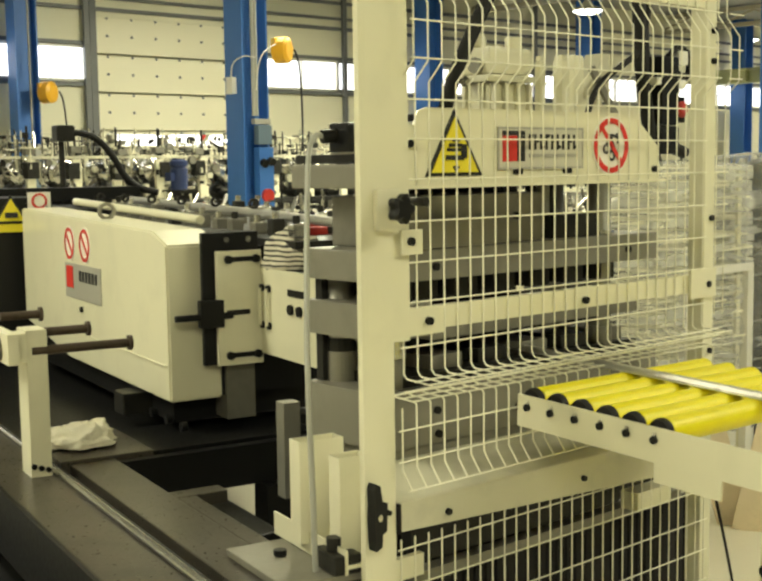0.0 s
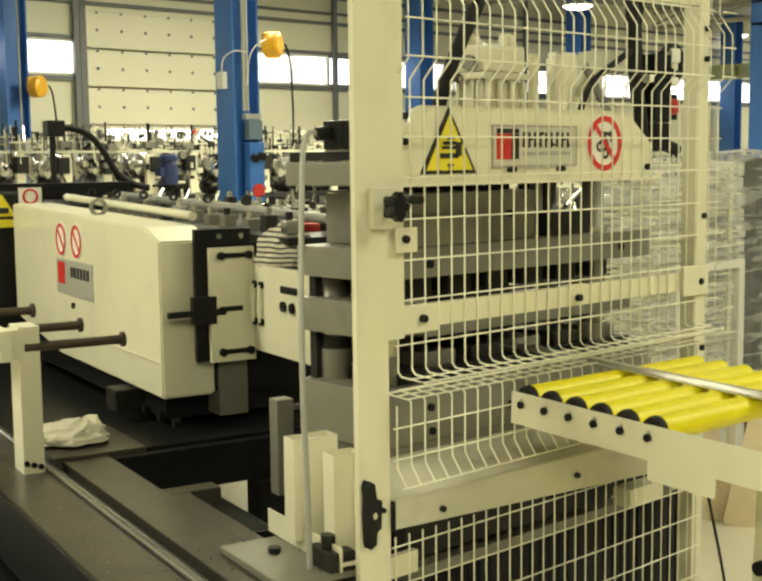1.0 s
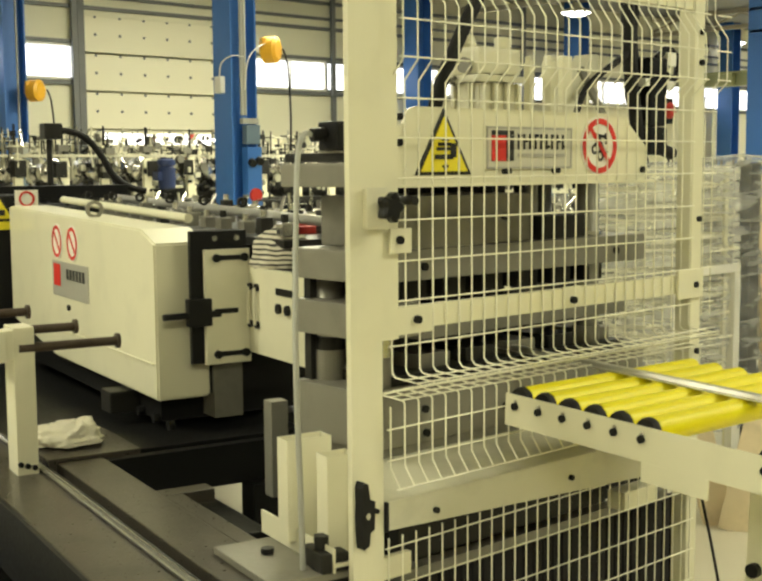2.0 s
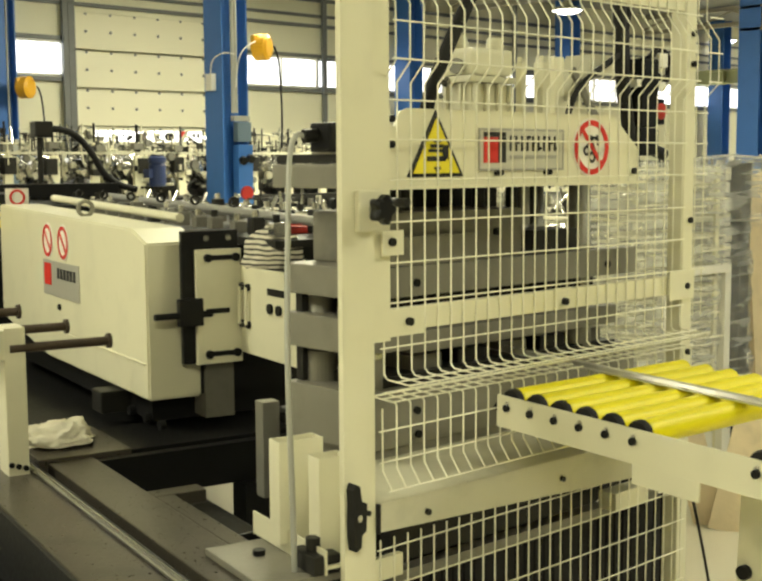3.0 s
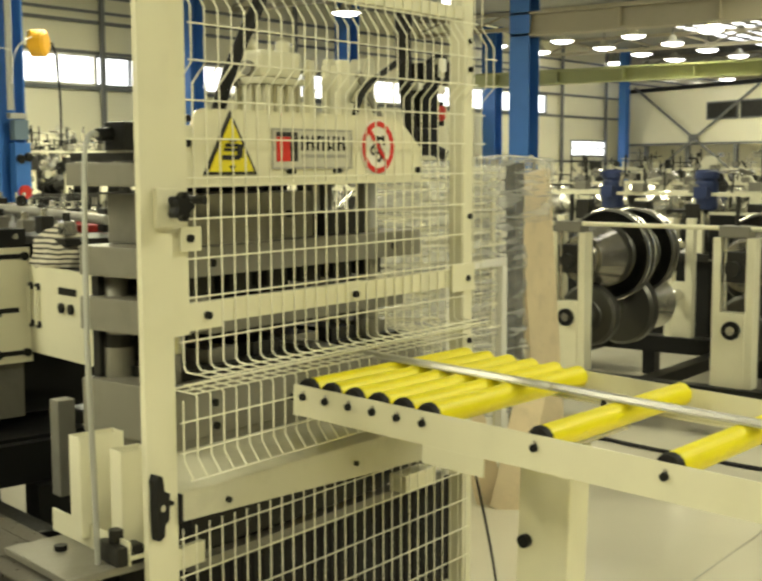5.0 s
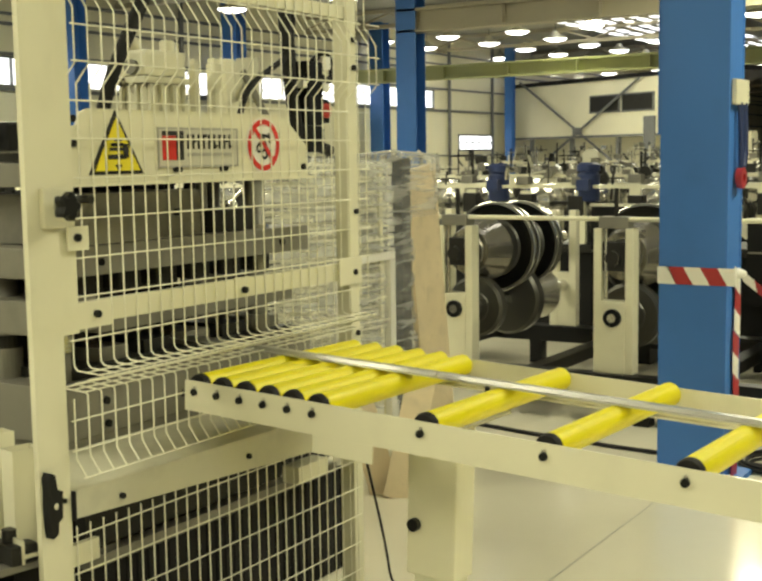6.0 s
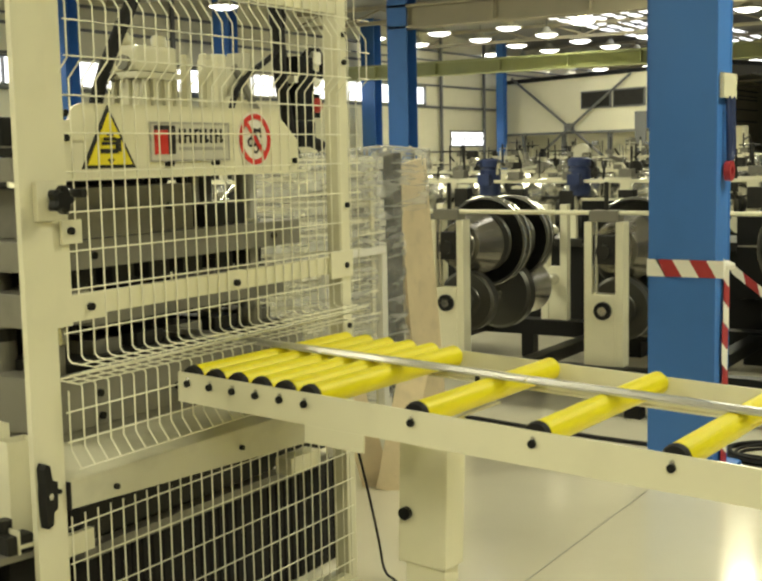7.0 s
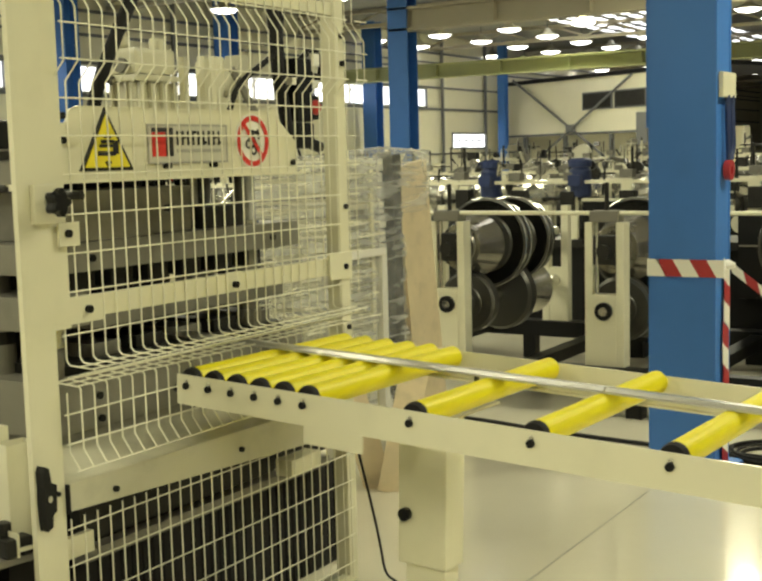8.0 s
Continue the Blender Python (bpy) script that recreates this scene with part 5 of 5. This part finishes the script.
def wrapped_stack():
    s = thing("guard_stack", "film-wrapped stack of cream mesh guards standing behind the press", "stack", pose(2.20, 1.0, 0))
    random.seed(11)
    sl = None
    for k in range(34):
        z = 0.50 + k * 0.033 + random.uniform(-0.005, 0.005)
        mm = pose(random.uniform(-0.03, 0.03), random.uniform(-0.03, 0.03), z, random.uniform(-1.5, 1.5), random.uniform(-1.5, 1.5), random.uniform(-4, 4))
        if sl is None:
            gb = bmesh.new()
            for yy in (-0.14, -0.07, 0.0, 0.07, 0.14):
                box(gb, 0, 0.74, yy - 0.005, yy + 0.005, 0, 0.008)
            for j in range(8):
                box(gb, 0.02 + j * 0.095, 0.03 + j * 0.095, -0.145, 0.145, 0.0085, 0.015)
            sl = part("guard", gb, CREAM_WIRE, s, m=mm)
        else:
            again(sl, mm, s)
    part("pallet_deck", B(0.0, 0.76, -0.18, 0.18, 0.44, 0.49), CREAM, s)
    for x in (0.03, 0.36, 0.70):
        part("pallet_leg", B(x, x + 0.04, -0.17, -0.13, 0.0, 0.44), CREAM, s)
    for x in (0.25, 0.62):
        part("corner_strip", B(x, x + 0.03, -0.17, -0.155, 0.49, 1.60), CREAM, s)

    def film(parent, cx, cy, rx, ry, z0, z1, flare, top, seed):
        """Crinkled sheet wound round the goods, gathered over the top."""
        fb = bmesh.new()
        bmesh.ops.create_grid(fb, x_segments=64, y_segments=56, size=1.0)
        for v in fb.verts:
            a = v.co.x * math.pi
            q = (v.co.y + 1) / 2
            z = z0 + (z1 - z0) * min(1.0, q / 0.86)
            k = 1.0 if q < 0.86 else max(0.0, 1 - (q - 0.86) / 0.14 * 0.97)
            n = noise.fractal(Vector((math.cos(a) * 2.2, math.sin(a) * 2.2 + seed, z * 6)), 1.0, 2.0, 4) * 0.030
            n += abs(noise.noise(Vector((math.cos(a) * 3 + seed, math.sin(a) * 3, z * 2.5)))) * flare
            c, d = math.cos(a), math.sin(a)
            c, d = math.copysign(abs(c) ** 0.55, c), math.copysign(abs(d) ** 0.55, d)
            v.co = Vector((cx + (rx + n) * c * k, cy + (ry + n) * d * k, z + (top * (1 - k) if q >= 0.86 else 0) + n * 0.4))
        return part("film", fb, FILM, parent, "crinkled clear plastic film", smooth=True)

    film(s, 0.37, 0.0, 0.40, 0.19, 0.46, 1.60, 0.01, 0.02, 3.0)
    p = thing("wrapped_pallet", "tall goods wrapped in crinkled clear plastic film with a timber board", "pallet goods", pose(3.18, 1.0, 0))
    part("core", B(0.0, 0.09, -0.09, 0.0, 0.0, 1.62, bevel=0.006), DARK, p)
    random.seed(17)
    bundle = None
    for k in range(17):
        mm = pose(-0.115 + random.uniform(-0.012, 0.012), 0.06, 0.30 + k * 0.077, 0, 0, random.uniform(-3, 3))
        if bundle is None:
            bundle = part("bundle", B(-0.105, 0.105, -0.10, 0.12, 0, 0.070, bevel=0.010), SIGN_WHITE, p, m=mm)
        else:
            again(bundle, mm, p)
    part("bundle_base", B(-0.23, 0.0, -0.06, 0.20, 0.0, 0.30, bevel=0.01), SIGN_WHITE, p)
    part("timber_board", B(0.0, 0.33, -0.05, -0.012, 0.0, 1.56, bevel=0.004, m=pose(0.27, -0.03, 0.0, 0, -8.0, 0)), WOOD, p)
    part("timber_board", B(0.10, 0.22, 0.07, 0.15, 0.0, 1.58, bevel=0.004), WOOD, p)
    film(p, 0.09, 0.03, 0.33, 0.14, 1.30, 1.63, 0.05, 0.025, 9.0)
    film(p, -0.09, 0.03, 0.19, 0.15, 0.30, 1.30, 0.02, 0.0, 15.0)
    fr = thing("goods_rack", "white square-tube rack beside the wrapped goods", "rack", pose(2.67, 0.80, 0))
    part("upright", B(0.20, 0.25, 0.0, 0.04, 0, 1.10, bevel=0.004), SIGN_WHITE, fr)
    part("upright", B(-0.30, -0.26, 0.0, 0.04, 0, 1.10, bevel=0.004), SIGN_WHITE, fr)
    part("top_bar", B(-0.30, 0.25, 0.0, 0.04, 1.101, 1.14, bevel=0.004), SIGN_WHITE, fr)
    w = thing("timber_wedge", "pale timber offcut under the table", "timber", pose(2.42, 0.55, 0))
    part("board", B(-0.03, 0.03, -0.11, 0.03, 0, 0.62, m=pose(0, 0, 0, 12, 6, 30)), WOOD, w)
    part("board", B(-0.03, 0.02, -0.05, 0.09, 0, 0.50, m=pose(0.06, 0.04, 0, -14, 8, 40)), WOOD, w)


wrapped_stack()


# ---- details on columns and floor ----
def tape_barrier():
    t = thing("barrier_tape", "red and white striped barrier tape tied round the column", "tape", pose(3.36, -0.455, 0))
    z0 = 0.985

    def stripe(corners, off, k):
        bm = bmesh.new()
        bm.faces.new([bm.verts.new(c) for c in corners])
        ex = bmesh.ops.extrude_face_region(bm, geom=bm.faces[:])
        bmesh.ops.translate(bm, verts=[v for v in ex["geom"] if isinstance(v, bmesh.types.BMVert)], vec=off)
        bmesh.ops.recalc_face_normals(bm, faces=bm.faces)
        part("stripe", bm, TAPE_RED if k % 2 else SIGN_WHITE, t)
    # round the face of the column
    ws = 0.084
    for k in range(5):
        y0, y1 = -0.375 + k * ws, -0.375 + (k + 1) * ws
        c = [(-0.004, max(y0 - 0.05, -0.375) if k else -0.375, z0), (-0.004, min(y1 - 0.05, 0.005), z0), (-0.004, min(y1, 0.005), z0 + 0.085), (-0.004, min(y0, 0.005), z0 + 0.085)]
        if k == 4:
            c = [(-0.004, y0 - 0.05, z0), (-0.004, 0.005, z0), (-0.004, 0.005, z0 + 0.085), (-0.004, y0 - 0.012, z0 + 0.085)]
        stripe(c, (-0.003, 0, 0), k)
    # tail hanging down the side
    for k in range(10):
        z = z0 + 0.09 - k * 0.105
        x0 = 0.10 + 0.012 * math.sin(k * 1.3)
        stripe([(x0, -0.345, z), (x0 + 0.09, -0.347, z - 0.05), (x0 + 0.09, -0.347, z - 0.155), (x0, -0.345, z - 0.105)], (0, -0.003, 0), k)
    # free length running off to the next post
    for k in range(26):
        y = -0.355 - k * 0.07
        za = z0 + 0.07 - 0.45 * math.sin(min(1.5, k * 0.12))
        zb = z0 + 0.07 - 0.45 * math.sin(min(1.5, (k + 1) * 0.12))
        stripe([(0.16, y, za), (0.16, y - 0.07, zb), (0.16, y - 0.085, zb - 0.06), (0.16, y - 0.015, za - 0.06)], (0.003, 0, 0), k)
    part("knot", lathe([(0.01, -0.03), (0.028, 0.0), (0.012, 0.035)], pose(0.15, -0.352, z0 + 0.05, 90, 0, 0), 12), SIGN_WHITE, t)


tape_barrier()


def column_fittings():
    # on the near column
    b = thing("column_bracket", "cream hook bracket on the side of the blue column", "bracket", pose(3.36, -0.803, 0))
    part("plate", B(0.03, 0.25, -0.012, 0.012, 1.85, 1.97, bevel=0.004), CREAM, b)
    part("hook", pipe([(0.20, -0.005, 1.86), (0.20, -0.01, 1.68), (0.20, -0.012, 1.60), (0.15, -0.012, 1.54)], 0.014, 8, smooth=1), BLUE_DARK, b)
    part("hook", pipe([(0.12, -0.005, 1.86), (0.12, -0.01, 1.68), (0.13, -0.012, 1.54)], 0.014, 8, smooth=1), BLUE_DARK, b)
    part("tape_roll", ring(0.13, -0.012, 1.50, 0.022, 0.05, dy=0.03), TAPE_RED, b, "roll of red and white tape")
    # switch boxes and conduits on the mid column
    c = thing("switch_box", "blue switch box with a red rotary switch on the column", "switch box", pose(5.33, 8.75, 0))
    part("case", B(0.12, 0.31, -0.44, -0.331, 1.06, 1.84, bevel=0.01), BLUE, c)
    part("upper_case", B(0.13, 0.31, -0.42, -0.331, 1.87, 2.08, bevel=0.01), BLUE_GREY, c)
    part("cable_comb", B(0.10, 0.31, -0.40, -0.331, 2.09, 2.15, bevel=0.006), GREY_CABLE, c)
    part("rotary_switch", R((0.21, -0.441, 1.32), (0.21, -0.475, 1.32), 0.075, 16), RED, c)
    part("plug", R((0.165, -0.441, 1.68), (0.165, -0.49, 1.66), 0.045, 12), BLACK, c)
    part("plug", R((0.26, -0.441, 1.70), (0.26, -0.49, 1.68), 0.045, 12), BLACK, c)
    for x in (0.10, 0.14):
        part("conduit", R((x, -0.38, 2.18), (x, -0.38, 4.78), 0.02, 8), GREY_CABLE, c)
    q = thing("switch_box", "small grey-blue switch box low on the far column", "switch box", pose(4.82, 13.1, 0))
    part("case", B(0.06, 0.30, -0.36, -0.262, 1.30, 1.78, bevel=0.01), BLUE_GREY, q)
    part("upper_case", B(0.10, 0.28, -0.34, -0.262, 1.80, 1.98, bevel=0.01), GREY_CABLE, q)
    part("conduit", R((0.18, -0.28, 1.98), (0.18, -0.28, 4.78), 0.014, 8), GREY_CABLE, q)
    s = thing("wall_socket", "small white socket box on the column face", "socket", pose(5.33, 8.75, 0))
    part("case", B(-0.06, -0.001, -0.22, -0.10, 2.42, 2.60, bevel=0.006), SIGN_WHITE, s)
    part("cable", pipe([(-0.03, -0.16, 2.60), (-0.03, -0.18, 2.75), (0.0, -0.36, 2.82), (0.12, -0.40, 2.80)], 0.007, 8, smooth=2), SIGN_WHITE, s)
    part("cable", pipe([(0.13, -0.40, 2.45), (0.15, -0.42, 2.8), (0.36, -0.40, 2.95), (0.55, -0.38, 2.98)], 0.007, 8, smooth=2), SIGN_WHITE, s)
    for x, y, z in ((5.86, 8.4, 2.90), (5.20, 12.72, 2.66)):
        r = thing("cable_reel", "orange spring cable reel on the blue column", "cable reel", pose(x, y, z), group="cable reels")
        part("drum", lathe([(0.10, -0.09), (0.145, -0.075), (0.145, 0.06), (0.10, 0.085)], pose(0, 0, 0, 90, 0, 30), 24), ORANGE, r)
        part("arm", B(-0.14, -0.02, -0.03, 0.03, -0.05, 0.12), ORANGE, r)
        part("cable", pipe([(0.16, 0, 0.02), (0.22, 0, -0.1), (0.26, 0, -0.6), (0.25, 0.0, -1.1)], 0.012, 6, smooth=2), DARK, r)


column_fittings()


def floor_cables():
    tagged(part("floor_cable", pipe([(3.99, 1.5, 0.012), (3.99, 0.9, 0.012), (3.88, 0.40, 0.012), (3.80, -0.27, 0.012), (3.82, -0.7, 0.012), (3.7, -1.6, 0.012)], 0.012, 8, smooth=2), RUBBER, None, smooth=True), "black cable lying on the hall floor", "cable")
    tagged(part("hanging_cable", pipe([(1.205, -0.09, 0.60), (1.219, -0.1, 0.517), (1.293, -0.1, 0.314), (1.345, -0.1, 0.15), (1.375, -0.1, 0.02), (1.36, -0.16, 0.008), (1.26, -0.26, 0.008)], 0.005, 8, smooth=2), RUBBER, None, smooth=True), "thin black cable hanging to the floor", "cable")
    random.seed(4)
    loops = bmesh.new()
    for k in range(5):
        r, cx, cy = 0.17 + 0.018 * k, random.uniform(-0.02, 0.02), random.uniform(-0.02, 0.02)
        ring_points = [(3.86 + cx + r * math.cos(a), -0.95 + cy + r * math.sin(a), 0.012 + 0.014 * (k % 3)) for a in [2 * math.pi * j / 40 for j in range(41)]]
        one = pipe(ring_points, 0.009, 8)
        me = bpy.data.meshes.new("loop")
        one.to_mesh(me)
        one.free()
        loops.from_mesh(me)
        bpy.data.meshes.remove(me)
    tagged(part("cable_coil", loops, RUBBER, None, smooth=True), "loose black coil of cable on the floor", "cable coil")


floor_cables()


# ---- movements ----
def motions():
    # the ram comes down in its stroke and is back up at 3.4 s
    stroke = ((0, 0), (1.9, 0), (2.2, 0.03), (2.5, 0.085), (2.7, 0.085), (2.8, 0.072), (2.9, 0.057), (3.0, 0.046), (3.1, 0.030), (3.2, 0.017), (3.3, 0.005), (3.4, 0), (3.5, 0), (8, 0))
    walk(ram, [(t, pose(0, 0, -d)) for t, d in stroke])
    lower = ((0, 0), (1.9, 0), (2.1, 0.01), (2.4, 0.048), (2.95, 0.046), (3.05, 0.02), (3.12, 0), (3.3, 0), (8, 0))
    walk(stripper, [(t, pose(0, 0, -d)) for t, d in lower])
    # the profiles move out along the rollers after the stroke
    feed = ((0, 0), (5.2, 0), (6.0, 0), (6.15, 0.01), (6.3, 0.046), (6.45, 0.118), (6.6, 0.188), (6.75, 0.245), (6.9, 0.298), (7.05, 0.352), (7.2, 0.402), (7.35, 0.440), (7.5, 0.474), (7.65, 0.510), (7.8, 0.543), (7.9, 0.560), (8, 0.572))
    walk(strip_in, [(t, TABLE @ pose(0, -d, 0)) for t, d in feed])
    walk(strip_out, [(t, TABLE @ pose(0, -d, 0)) for t, d in feed])


motions()
